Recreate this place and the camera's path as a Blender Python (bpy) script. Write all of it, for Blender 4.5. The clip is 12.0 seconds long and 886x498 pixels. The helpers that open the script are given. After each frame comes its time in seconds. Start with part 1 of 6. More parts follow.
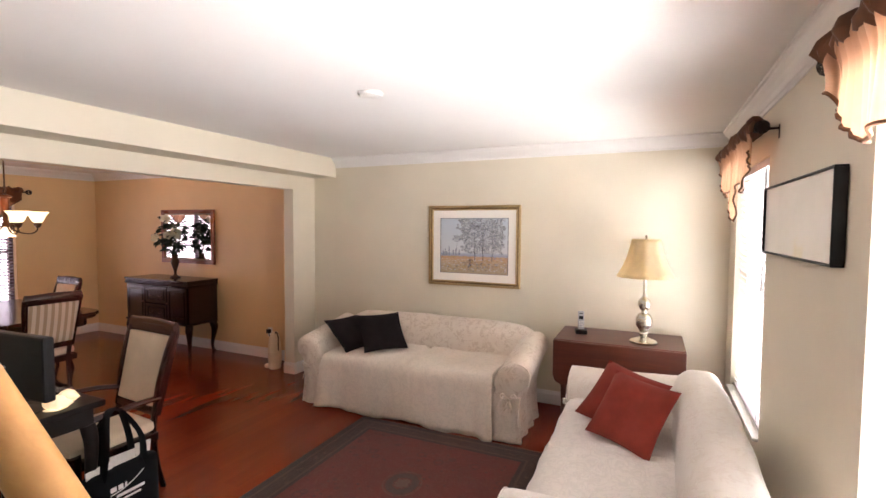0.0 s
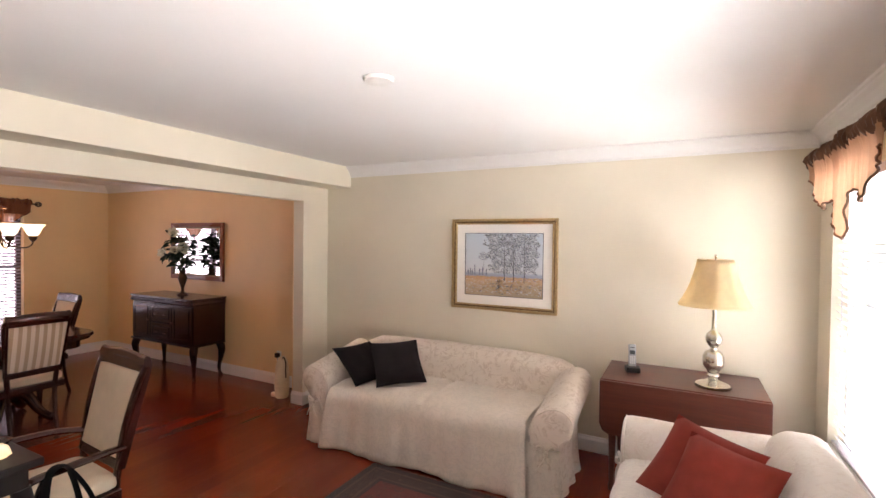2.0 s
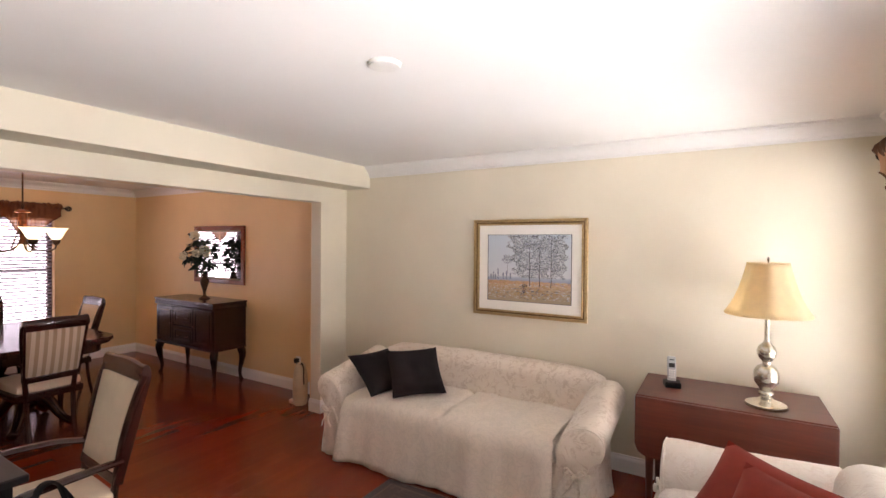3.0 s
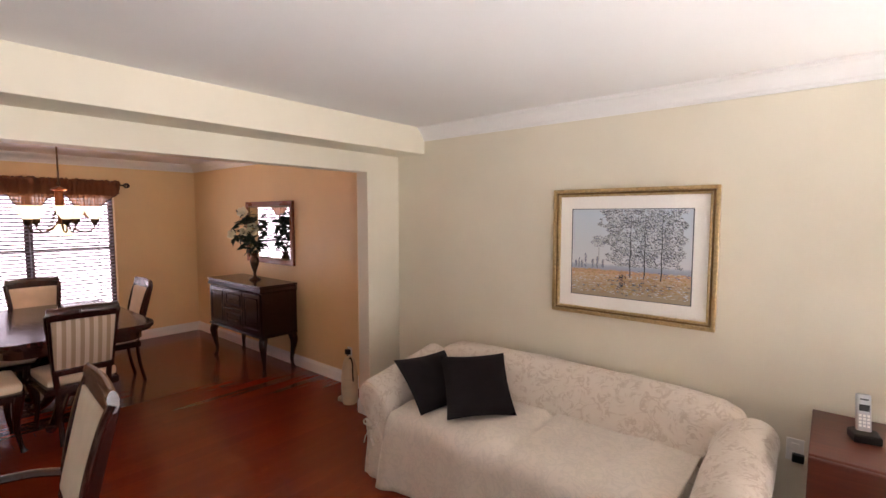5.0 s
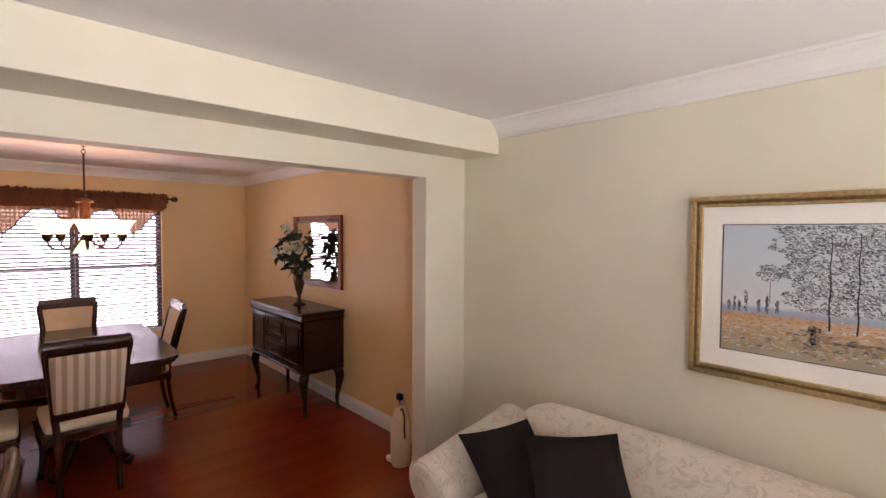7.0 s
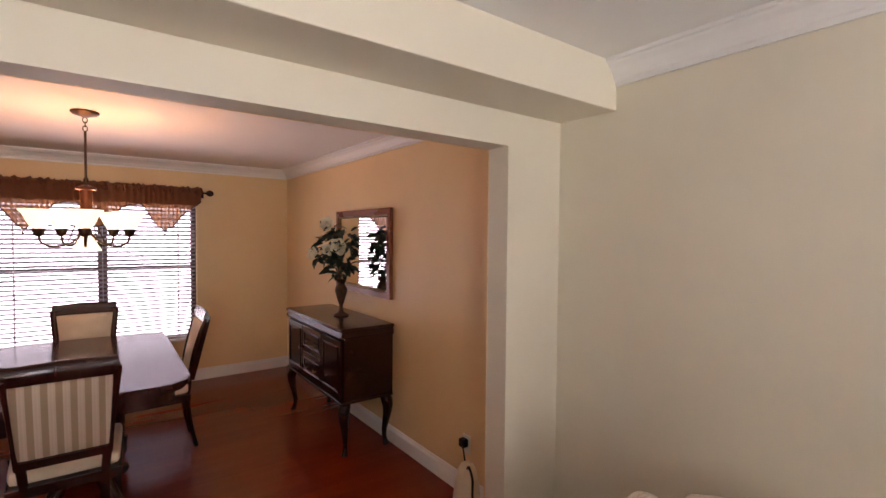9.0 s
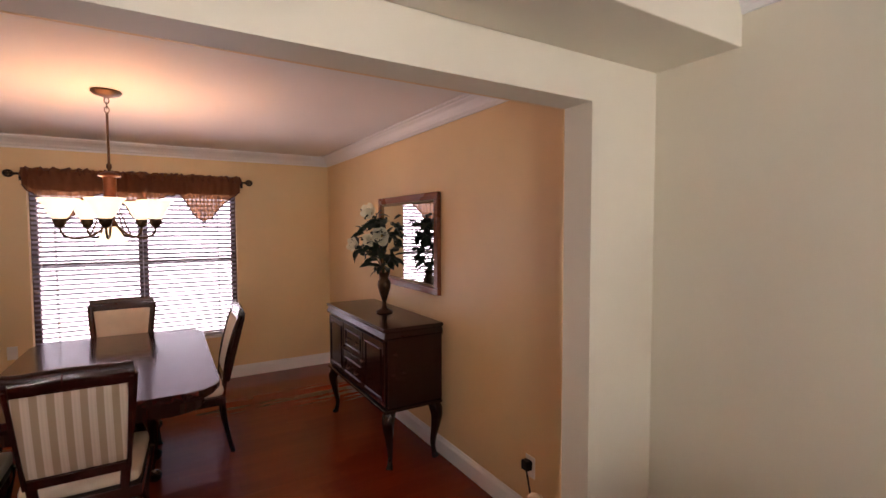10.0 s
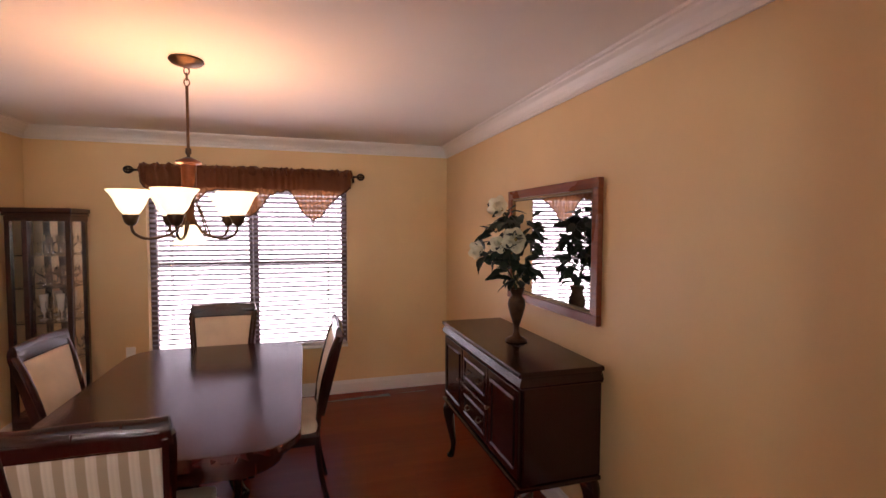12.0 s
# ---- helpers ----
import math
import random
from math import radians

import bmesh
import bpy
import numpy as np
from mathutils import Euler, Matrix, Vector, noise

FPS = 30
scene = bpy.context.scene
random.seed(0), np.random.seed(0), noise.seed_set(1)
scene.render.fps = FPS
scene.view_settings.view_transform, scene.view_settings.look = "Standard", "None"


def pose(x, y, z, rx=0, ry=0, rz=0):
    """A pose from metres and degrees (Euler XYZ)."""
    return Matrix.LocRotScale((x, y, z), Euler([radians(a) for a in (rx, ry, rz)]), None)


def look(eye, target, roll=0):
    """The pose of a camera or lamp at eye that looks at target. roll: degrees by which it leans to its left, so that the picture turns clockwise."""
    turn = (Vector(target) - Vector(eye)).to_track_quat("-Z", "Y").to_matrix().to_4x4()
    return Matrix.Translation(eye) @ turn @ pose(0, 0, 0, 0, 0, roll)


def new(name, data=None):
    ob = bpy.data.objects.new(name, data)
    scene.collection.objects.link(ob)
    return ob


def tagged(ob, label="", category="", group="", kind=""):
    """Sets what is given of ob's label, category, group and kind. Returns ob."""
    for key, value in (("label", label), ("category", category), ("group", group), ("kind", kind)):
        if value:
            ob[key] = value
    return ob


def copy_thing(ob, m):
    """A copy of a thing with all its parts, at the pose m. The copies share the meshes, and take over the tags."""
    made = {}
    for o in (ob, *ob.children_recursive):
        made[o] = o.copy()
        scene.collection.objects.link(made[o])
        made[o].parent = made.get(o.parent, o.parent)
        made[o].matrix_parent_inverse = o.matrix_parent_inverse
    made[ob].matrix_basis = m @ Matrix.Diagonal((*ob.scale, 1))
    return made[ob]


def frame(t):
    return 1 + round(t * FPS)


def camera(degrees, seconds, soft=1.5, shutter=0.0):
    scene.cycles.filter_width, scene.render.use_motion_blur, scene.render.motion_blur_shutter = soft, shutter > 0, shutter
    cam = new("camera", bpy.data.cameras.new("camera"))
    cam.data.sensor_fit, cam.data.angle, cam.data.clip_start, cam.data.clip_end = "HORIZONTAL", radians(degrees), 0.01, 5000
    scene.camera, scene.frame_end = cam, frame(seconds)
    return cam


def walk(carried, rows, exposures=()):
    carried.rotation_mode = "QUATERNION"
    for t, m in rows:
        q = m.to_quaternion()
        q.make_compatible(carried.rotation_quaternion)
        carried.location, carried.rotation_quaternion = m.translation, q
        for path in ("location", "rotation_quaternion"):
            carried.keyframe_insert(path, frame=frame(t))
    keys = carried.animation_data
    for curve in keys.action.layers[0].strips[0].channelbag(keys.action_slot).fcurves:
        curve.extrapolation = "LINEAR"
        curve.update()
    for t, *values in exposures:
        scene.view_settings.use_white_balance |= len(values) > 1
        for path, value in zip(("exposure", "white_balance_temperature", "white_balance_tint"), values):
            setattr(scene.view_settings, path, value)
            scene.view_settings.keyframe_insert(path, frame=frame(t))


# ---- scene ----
cam = camera(87.5, 12.0)
PATH = [
    (0, (0.144, 0.063, 1.659), (-0.675, 1.885, 1.56), 0.4),
    (0.5, (0.097, 0.192, 1.663), (-0.727, 2.012, 1.578), 0.3),
    (1, (0.023, 0.33, 1.659), (-0.82, 2.143, 1.59), 0.6),
    (1.5, (-0.037, 0.452, 1.655), (-0.917, 2.247, 1.609), 0.8),
    (2, (-0.074, 0.567, 1.67), (-0.995, 2.342, 1.633), 0.7),
    (2.5, (-0.095, 0.687, 1.674), (-1.067, 2.435, 1.645), 0.5),
    (3, (-0.117, 0.795, 1.663), (-1.148, 2.509, 1.638), 0.5),
    (3.2, (-0.129, 0.847, 1.656), (-1.193, 2.54, 1.62), 0.6),
    (5, (-0.522, 1.509, 1.704), (-1.804, 3.037, 1.555), -0.0),
    (5.5, (-0.695, 1.636, 1.677), (-2.022, 3.127, 1.545), 0.7),
    (6, (-0.846, 1.745, 1.692), (-2.209, 3.205, 1.575), 0.8),
    (6.5, (-0.993, 1.92, 1.697), (-2.409, 3.33, 1.606), 0.6),
    (7, (-1.152, 2.068, 1.702), (-2.621, 3.423, 1.626), 0.3),
    (7.2, (-1.274, 2.1, 1.692), (-2.739, 3.459, 1.631), 0.5),
    (9, (-1.918, 2.543, 1.646), (-3.528, 3.728, 1.584), 0.5),
    (9.5, (-2.117, 2.65, 1.636), (-3.771, 3.772, 1.566), -0.0),
    (10, (-2.304, 2.737, 1.616), (-4.018, 3.763, 1.517), -0.2),
    (10.5, (-2.498, 2.843, 1.615), (-4.294, 3.712, 1.473), -0.3),
    (11, (-2.729, 2.897, 1.609), (-4.579, 3.643, 1.458), -0.1),
    (11.5, (-2.939, 2.937, 1.606), (-4.821, 3.604, 1.493), 0.3),
    (12, (-3.15, 3.001, 1.612), (-5.065, 3.57, 1.517), 0.2),
]
walk(cam, [(t, look(eye, target, roll)) for t, eye, target, roll in PATH], [(0.0, 0.36), (3.0, 0.32), (5.5, 0.22), (7.0, 0.24), (9.5, 0.12), (10.5, 0.14), (12.0, 0.2)])

# ---- world and light ----
world = bpy.data.worlds.new("sky")
scene.world = world
world.use_nodes = True
wn = world.node_tree
sky = wn.nodes.new("ShaderNodeTexSky")
sky.sky_type = "NISHITA"
sky.sun_disc = False
sky.sun_elevation, sky.sun_rotation = radians(52), radians(180)
wn.links.new(sky.outputs[0], wn.nodes["Background"].inputs[0])
wn.nodes["Background"].inputs[1].default_value = 0.12

sun = new("sun", bpy.data.lights.new("sun", "SUN"))
sun.data.energy, sun.data.angle, sun.data.color = 3.0, radians(0.5), (1.0, 0.95, 0.88)
sun.matrix_world = look((0, -6, 8), (0, 0, 0))


def window_light(name, at, towards, w, h, power, colour):
    """Daylight standing in a window's opening."""
    ob = new(name, bpy.data.lights.new(name, "AREA"))
    ob.data.shape, ob.data.size, ob.data.size_y = "RECTANGLE", w, h
    ob.data.energy, ob.data.color = power, colour
    ob.matrix_world = look(at, towards)


DAY = (1.0, 0.968, 1.0)
window_light("daylight_east_far", (1.06, 3.60, 1.15), (0.06, 3.60, 1.25), 1.1, 1.7, 80, DAY)
window_light("daylight_east_near", (1.06, 1.27, 1.15), (0.06, 1.27, 1.25), 1.1, 1.7, 205, DAY)
window_light("daylight_west", (-8.30, 2.54, 1.3), (-6.6, 2.54, 1.45), 2.5, 2.3, 78, (1.0, 0.81, 0.92))
window_light("daylight_west_sky", (-8.95, 2.54, 3.25), (-7.66, 2.54, 1.3), 2.6, 1.6, 230, (1.0, 0.86, 0.96))


# ---- materials ----
def rgb(c):
    return (c[0], c[1], c[2], 1.0)


class Shader:
    """A node material built up step by step."""

    def __init__(self, name, rough=0.5, metal=0.0):
        self.m = bpy.data.materials.new(name)
        self.m.use_nodes = True
        self.t = self.m.node_tree
        self.b = self.t.nodes["Principled BSDF"]
        self.b.inputs["Roughness"].default_value = rough
        self.b.inputs["Metallic"].default_value = metal

    def node(self, kind, **ins):
        n = self.t.nodes.new(kind)
        for k, v in ins.items():
            s = n.inputs[k.replace("_", " ")]
            if hasattr(v, "links") or hasattr(v, "is_linked"):
                self.t.links.new(v, s)
            else:
                s.default_value = v
        return n

    def coords(self, scale=(1, 1, 1), kind="Object", rot=(0, 0, 0)):
        tc = self.t.nodes.new("ShaderNodeTexCoord")
        mp = self.t.nodes.new("ShaderNodeMapping")
        mp.inputs["Scale"].default_value = scale
        mp.inputs["Rotation"].default_value = rot
        self.t.links.new(tc.outputs[kind], mp.inputs["Vector"])
        return mp.outputs[0]

    def noise(self, vec, scale, detail=4.0, rough=0.55, distortion=0.0):
        n = self.node("ShaderNodeTexNoise", Vector=vec, Scale=scale, Detail=detail, Roughness=rough, Distortion=distortion)
        return n.outputs["Fac"]

    def ramp(self, fac, stops):
        n = self.t.nodes.new("ShaderNodeValToRGB")
        self.t.links.new(fac, n.inputs[0])
        els = n.color_ramp.elements
        els[0].position, els[0].color = stops[0][0], rgb(stops[0][1])
        els[1].position, els[1].color = stops[1][0], rgb(stops[1][1])
        for p, c in stops[2:]:
            e = els.new(p)
            e.color = rgb(c)
        return n.outputs[0]

    def mix(self, fac, a, b, mode="MIX"):
        n = self.t.nodes.new("ShaderNodeMix")
        n.data_type, n.blend_type = "RGBA", mode
        for s, v in ((n.inputs[0], fac), (n.inputs[6], a), (n.inputs[7], b)):
            if hasattr(v, "is_linked"):
                self.t.links.new(v, s)
            elif isinstance(v, tuple):
                s.default_value = rgb(v)
            else:
                s.default_value = v
        return n.outputs[2]

    def math(self, op, a, b=0.0):
        n = self.t.nodes.new("ShaderNodeMath")
        n.operation = op
        for s, v in ((n.inputs[0], a), (n.inputs[1], b)):
            if hasattr(v, "is_linked"):
                self.t.links.new(v, s)
            else:
                s.default_value = v
        return n.outputs[0]

    def set(self, key, value):
        s = self.b.inputs[key]
        if hasattr(value, "is_linked"):
            self.t.links.new(value, s)
        elif isinstance(value, tuple):
            s.default_value = rgb(value)
        else:
            s.default_value = value
        return self

    def bump(self, height, strength, distance=0.002):
        n = self.node("ShaderNodeBump", Height=height, Strength=strength, Distance=distance)
        self.t.links.new(n.outputs[0], self.b.inputs["Normal"])
        return self


def paint(name, colour, rough=0.6, vary=0.05, grain=220.0, bump=0.12):
    """Rolled wall paint: slow blotches and a fine orange-peel relief."""
    s = Shader(name, rough)
    v = s.coords()
    dark = tuple(c * (1 - vary) for c in colour)
    lite = tuple(min(1, c * (1 + vary)) for c in colour)
    slow = s.noise(v, 1.3, 5.0)
    s.set("Base Color", s.ramp(slow, [(0.3, dark), (0.7, lite)]))
    s.bump(s.noise(v, grain, 2.0), bump, 0.0008)
    return s.m


def wood(name, dark, lite, rough, scale=1.0, axis=0, coat=0.3, random_tone=0.0, relief=0.06):
    """Polished timber with grain along one axis."""
    s = Shader(name, rough)
    sc = [14 * scale, 14 * scale, 14 * scale]
    sc[axis] = 0.9 * scale
    v = s.coords(tuple(sc))
    g = s.noise(v, 2.2, 6.0, 0.62, 0.6)
    col = s.ramp(g, [(0.28, dark), (0.72, lite)])
    big = s.noise(s.coords(), 1.7, 3.0)
    col = s.mix(s.math("MULTIPLY", big, 0.35), col, dark)
    if random_tone:
        info = s.t.nodes.new("ShaderNodeObjectInfo")
        tone = s.ramp(info.outputs["Random"], [(0.0, (1 - random_tone,) * 3), (1.0, (1.0, 1.0, 1.0))])
        col = s.mix(1.0, col, tone, "MULTIPLY")
    s.set("Base Color", col)
    s.set("Roughness", s.math("ADD", s.math("MULTIPLY", big, 0.12), rough - 0.04))
    s.set("Coat Weight", coat).set("Coat Roughness", 0.12)
    if relief:
        s.bump(g, relief, 0.001)
    return s.m


def plain(name, colour, rough=0.5, metal=0.0, vary=0.08, scale=30.0, bump=0.0, coat=0.0):
    s = Shader(name, rough, metal)
    n = s.noise(s.coords(), scale, 4.0)
    s.set("Base Color", s.ramp(n, [(0.3, tuple(c * (1 - vary) for c in colour)), (0.7, tuple(min(1, c * (1 + vary)) for c in colour))]))
    if coat:
        s.set("Coat Weight", coat)
    if bump:
        s.bump(n, bump, 0.001)
    return s.m


def damask(name, colour, figure, rough=0.85):
    """Woven cover cloth with a scrolling figure and small creases."""
    s = Shader(name, rough)
    v = s.coords()
    warp = s.noise(v, 5.0, 3.0, 0.6, 1.5)
    fig = s.noise(v, 13.0, 2.0, 0.5, 1.8)
    curl = s.ramp(s.math("ABSOLUTE", s.math("SUBTRACT", fig, 0.5)), [(0.018, (1, 1, 1)), (0.075, (0, 0, 0))])
    line = s.math("MULTIPLY", curl, s.ramp(s.noise(v, 15.0, 2.0), [(0.42, (0.05, 0.05, 0.05)), (0.56, (1, 1, 1))]))
    col = s.mix(s.math("MULTIPLY", line, 0.62), colour, figure)
    slow = s.noise(v, 2.0, 3.0)
    col = s.mix(s.math("MULTIPLY", slow, 0.18), col, tuple(c * 0.8 for c in colour))
    s.set("Base Color", col)
    s.set("Sheen Weight", 0.15)
    h = s.math("ADD", s.math("MULTIPLY", warp, 3.2), s.math("ADD", s.math("MULTIPLY", line, 0.5), s.math("MULTIPLY", s.noise(v, 420.0, 1.0), 0.3)))
    s.bump(h, 0.35, 0.004)
    return s.m


def cover_cloth(name, colour):
    """Smooth heavy cotton with long soft creases."""
    s = Shader(name, 0.88)
    v = s.coords()
    slow = s.noise(v, 3.0, 4.0, 0.6)
    base = s.ramp(slow, [(0.3, tuple(c * 0.93 for c in colour)), (0.7, colour)])
    leafy = s.ramp(s.math("ABSOLUTE", s.math("SUBTRACT", s.noise(v, 13.0, 2.0, 0.5, 1.8), 0.5)), [(0.018, (1, 1, 1)), (0.075, (0, 0, 0))])
    s.set("Base Color", s.mix(s.math("MULTIPLY", leafy, 0.30), base, tuple(c * 0.72 for c in colour)))
    s.set("Sheen Weight", 0.15)
    folds = s.noise(s.coords((1.2, 1.2, 0.8)), 3.2, 2.0, 0.5, 1.0)
    ridge = s.math("ABSOLUTE", s.math("SUBTRACT", folds, 0.5))
    h = s.math("ADD", s.math("MULTIPLY", ridge, 5.0), s.math("MULTIPLY", s.noise(v, 420.0, 1.0), 0.15))
    s.bump(h, 0.22, 0.006)
    return s.m


def cloth(name, colour, rough=0.9, weave=380.0, bump=0.3, vary=0.12, sheen=0.15):
    s = Shader(name, rough)
    v = s.coords()
    n = s.noise(v, 9.0, 4.0)
    s.set("Base Color", s.ramp(n, [(0.3, tuple(c * (1 - vary) for c in colour)), (0.7, tuple(c * (1 + vary) for c in colour))]))
    s.set("Sheen Weight", sheen)
    s.set("Specular IOR Level", 0.25)
    s.bump(s.noise(v, weave, 1.0), bump, 0.001)
    return s.m


def stripes(name, pale, tan, pitch):
    """Chair-back cloth striped across local x."""
    s = Shader(name, 0.75)
    v = s.coords()
    sep = s.node("ShaderNodeSeparateXYZ", Vector=v)
    w = s.math("SINE", s.math("MULTIPLY", sep.outputs[0], 2 * math.pi / pitch))
    band = s.ramp(s.math("ADD", s.math("MULTIPLY", w, 0.5), 0.5), [(0.42, (0, 0, 0)), (0.62, (1, 1, 1))])
    fine = s.math("SINE", s.math("MULTIPLY", sep.outputs[0], 2 * math.pi / pitch * 4))
    col = s.mix(band, pale, tan)
    col = s.mix(s.math("MULTIPLY", s.math("ADD", s.math("MULTIPLY", fine, 0.5), 0.5), 0.18), col, tan)
    s.set("Base Color", col)
    s.set("Sheen Weight", 0.2)
    s.bump(s.noise(v, 400.0, 1.0), 0.3, 0.001)
    return s.m


def sheer(name, colour, through_colour, check=0.0, share=0.45):
    """Thin valance cloth that lets light through."""
    s = Shader(name, 0.8)
    v = s.coords()
    n = s.noise(v, 24.0, 3.0)
    col = s.ramp(n, [(0.3, tuple(c * 0.8 for c in colour)), (0.7, colour)])
    if check:
        sep = s.node("ShaderNodeSeparateXYZ", Vector=v)
        stray = s.math("MULTIPLY", s.noise(v, 9.0, 3.0), 2.0)
        a = s.math("SINE", s.math("ADD", s.math("MULTIPLY", sep.outputs[1], check), stray))
        b = s.math("SINE", s.math("ADD", s.math("MULTIPLY", sep.outputs[2], check), s.math("MULTIPLY", stray, 0.7)))
        lines = s.ramp(s.math("MAXIMUM", a, b), [(0.72, (0, 0, 0)), (0.95, (1, 1, 1))])
        col = s.mix(s.math("MULTIPLY", lines, 0.6), col, tuple(c * 0.5 for c in colour))
    s.set("Base Color", col)
    tr = s.node("ShaderNodeBsdfTranslucent")
    tr.inputs[0].default_value = rgb(through_colour)
    mx = s.node("ShaderNodeMixShader", Fac=share)
    s.t.links.new(s.b.outputs[0], mx.inputs[1])
    s.t.links.new(tr.outputs[0], mx.inputs[2])
    if check:
        gap = s.node("ShaderNodeBsdfTransparent")
        holes = s.ramp(s.math("MAXIMUM", a, b), [(0.0, (0.16, 0.16, 0.16)), (0.5, (0.03, 0.03, 0.03))])
        m2 = s.node("ShaderNodeMixShader", Fac=holes)
        s.t.links.new(mx.outputs[0], m2.inputs[1])
        s.t.links.new(gap.outputs[0], m2.inputs[2])
        mx = m2
    s.t.links.new(mx.outputs[0], s.t.nodes["Material Output"].inputs["Surface"])
    return s.m


def glass(name, tint=(1, 1, 1), rough=0.0):
    s = Shader(name, rough)
    s.set("Base Color", tint).set("Transmission Weight", 1.0).set("IOR", 1.45)
    return s.m


def glow(name, colour, strength, base=(0.9, 0.86, 0.78)):
    s = Shader(name, 0.4)
    s.set("Base Color", base).set("Emission Color", colour).set("Emission Strength", strength)
    return s.m


CREAM_WALL = paint("cream_wall_paint", (0.74, 0.675, 0.54))
GOLD_WALL = paint("golden_wall_paint", (0.80, 0.58, 0.305), 0.45)
CEILING = paint("ceiling_paint", (0.84, 0.82, 0.79), 0.75, 0.02, 160.0, 0.25)
TRIM = paint("white_trim_paint", (0.82, 0.80, 0.77), 0.35, 0.02, 60.0, 0.03)
FLOOR = wood("cherry_floor", (0.185, 0.025, 0.007), (0.23, 0.033, 0.009), 0.16, 0.6, 1, 0.0, 0.16, 0.0)
SUBFLOOR = plain("dark_joint", (0.03, 0.012, 0.008), 0.8)
MAHOGANY = wood("dark_mahogany", (0.026, 0.0042, 0.003), (0.046, 0.0068, 0.0042), 0.18, 1.2, 2, 0.2)
TABLEWOOD = wood("table_mahogany", (0.026, 0.0045, 0.004), (0.060, 0.010, 0.007), 0.18, 1.0, 0, 0.3)
EBONY = wood("sideboard_wood", (0.020, 0.0036, 0.0028), (0.028, 0.0048, 0.0036), 0.15, 1.2, 0, 0.05)
EBONY.node_tree.nodes["Principled BSDF"].inputs["Specular IOR Level"].default_value = 0.36
CHERRY = wood("cherry_table_wood", (0.075, 0.016, 0.009), (0.14, 0.032, 0.017), 0.32, 1.1, 0, 0.15)
PINE = wood("honey_oak", (0.50, 0.24, 0.07), (0.66, 0.36, 0.12), 0.35, 1.0, 0, 0.3)
SLIPCOVER = damask("cream_slipcover", (0.76, 0.66, 0.56), (0.54, 0.42, 0.32))
PLAIN_COVER = cover_cloth("plain_slipcover", (0.76, 0.665, 0.565))
PALE_PLAIN = cover_cloth("pale_plain_slipcover", (0.78, 0.72, 0.66))
PALE_COVER = damask("pale_slipcover", (0.78, 0.72, 0.65), (0.70, 0.62, 0.54))
SEATCLOTH = cloth("seat_cloth", (0.70, 0.58, 0.43), 0.85, 300, 0.25, 0.06)
STRIPE = stripes("striped_cloth", (0.70, 0.58, 0.46), (0.42, 0.30, 0.19), 0.054)
BLACKCLOTH = cloth("black_cloth", (0.014, 0.0095, 0.0105), 1.0, 380.0, 0.2, 0.12, 0.0)
REDCLOTH = cloth("rust_red_cloth", (0.20, 0.030, 0.020), 0.95, 260, 0.3, 0.15, 0.05)
NAVY = cloth("tote_cloth", (0.006, 0.007, 0.009), 0.95, 300, 0.2, 0.1, 0.0)
BRONZE = plain("bronze", (0.095, 0.055, 0.032), 0.38, 0.85, 0.25, 40)
IRON = plain("dark_iron", (0.035, 0.022, 0.016), 0.45, 0.6, 0.2, 40)
PEWTER = plain("champagne_metal", (0.62, 0.58, 0.50), 0.22, 0.9, 0.12, 25)
GILT = plain("gilt_wood", (0.56, 0.41, 0.21), 0.32, 0.75, 0.25, 60, 0.2)
# darker copy of the gilt, shade of the set-back inner lip put into its colour
GILT_SHADE = plain("gilt_shadow", (0.24, 0.15, 0.06), 0.4, 0.6, 0.25, 60, 0.2)
MATBOARD = plain("mat_board", (0.88, 0.85, 0.79), 0.9, 0, 0.02, 80)
WHITE_PLASTIC = plain("white_plastic", (0.78, 0.76, 0.72), 0.35, 0, 0.03, 20)
BLACK_PLASTIC = plain("black_plastic", (0.006, 0.006, 0.007), 0.45, 0, 0.1, 80)
BLACK_PLASTIC.node_tree.nodes["Principled BSDF"].inputs["Specular IOR Level"].default_value = 0.3
SILVER_PLASTIC = plain("silver_plastic", (0.42, 0.42, 0.43), 0.35, 0.4, 0.05, 40)
SLAT = plain("blind_slat", (0.55, 0.53, 0.56), 0.45, 0, 0.03, 10)
# white vinyl seen against daylight: the room side's shade is put into this mauve
SHADED_SLAT = plain("shaded_vinyl_slat", (0.24, 0.205, 0.245), 0.5, 0, 0.03, 10)
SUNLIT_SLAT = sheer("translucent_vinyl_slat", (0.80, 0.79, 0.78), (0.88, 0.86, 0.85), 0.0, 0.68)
BROWN_VINYL = plain("brown_window_vinyl", (0.085, 0.05, 0.04), 0.4, 0, 0.05, 10)
VINYL = plain("window_vinyl", (0.80, 0.80, 0.80), 0.4, 0, 0.02, 10)
GLASS = glass("clear_glass")
MIRROR = Shader("mirror_silver", 0.02, 1.0).set("Base Color", (0.86, 0.86, 0.85)).m
SHADE_GLASS = glow("lit_glass_shade", (1.0, 0.76, 0.48), 1.5)
LAMPSHADE = sheer("silk_lampshade", (0.82, 0.71, 0.49), (0.90, 0.76, 0.50), 0.0, 0.58)
PEACH = sheer("peach_sheer", (0.50, 0.30, 0.19), (0.70, 0.40, 0.24))
RUSSET = sheer("russet_checked_sheer", (0.22, 0.088, 0.034), (0.38, 0.155, 0.055), 180.0)
COPPERWOOD = wood("copper_brown_frame", (0.15, 0.038, 0.015), (0.30, 0.080, 0.028), 0.26, 1.5, 0, 0.05)
CERAMIC = plain("cream_ceramic", (0.72, 0.58, 0.40), 0.4, 0, 0.12, 8)
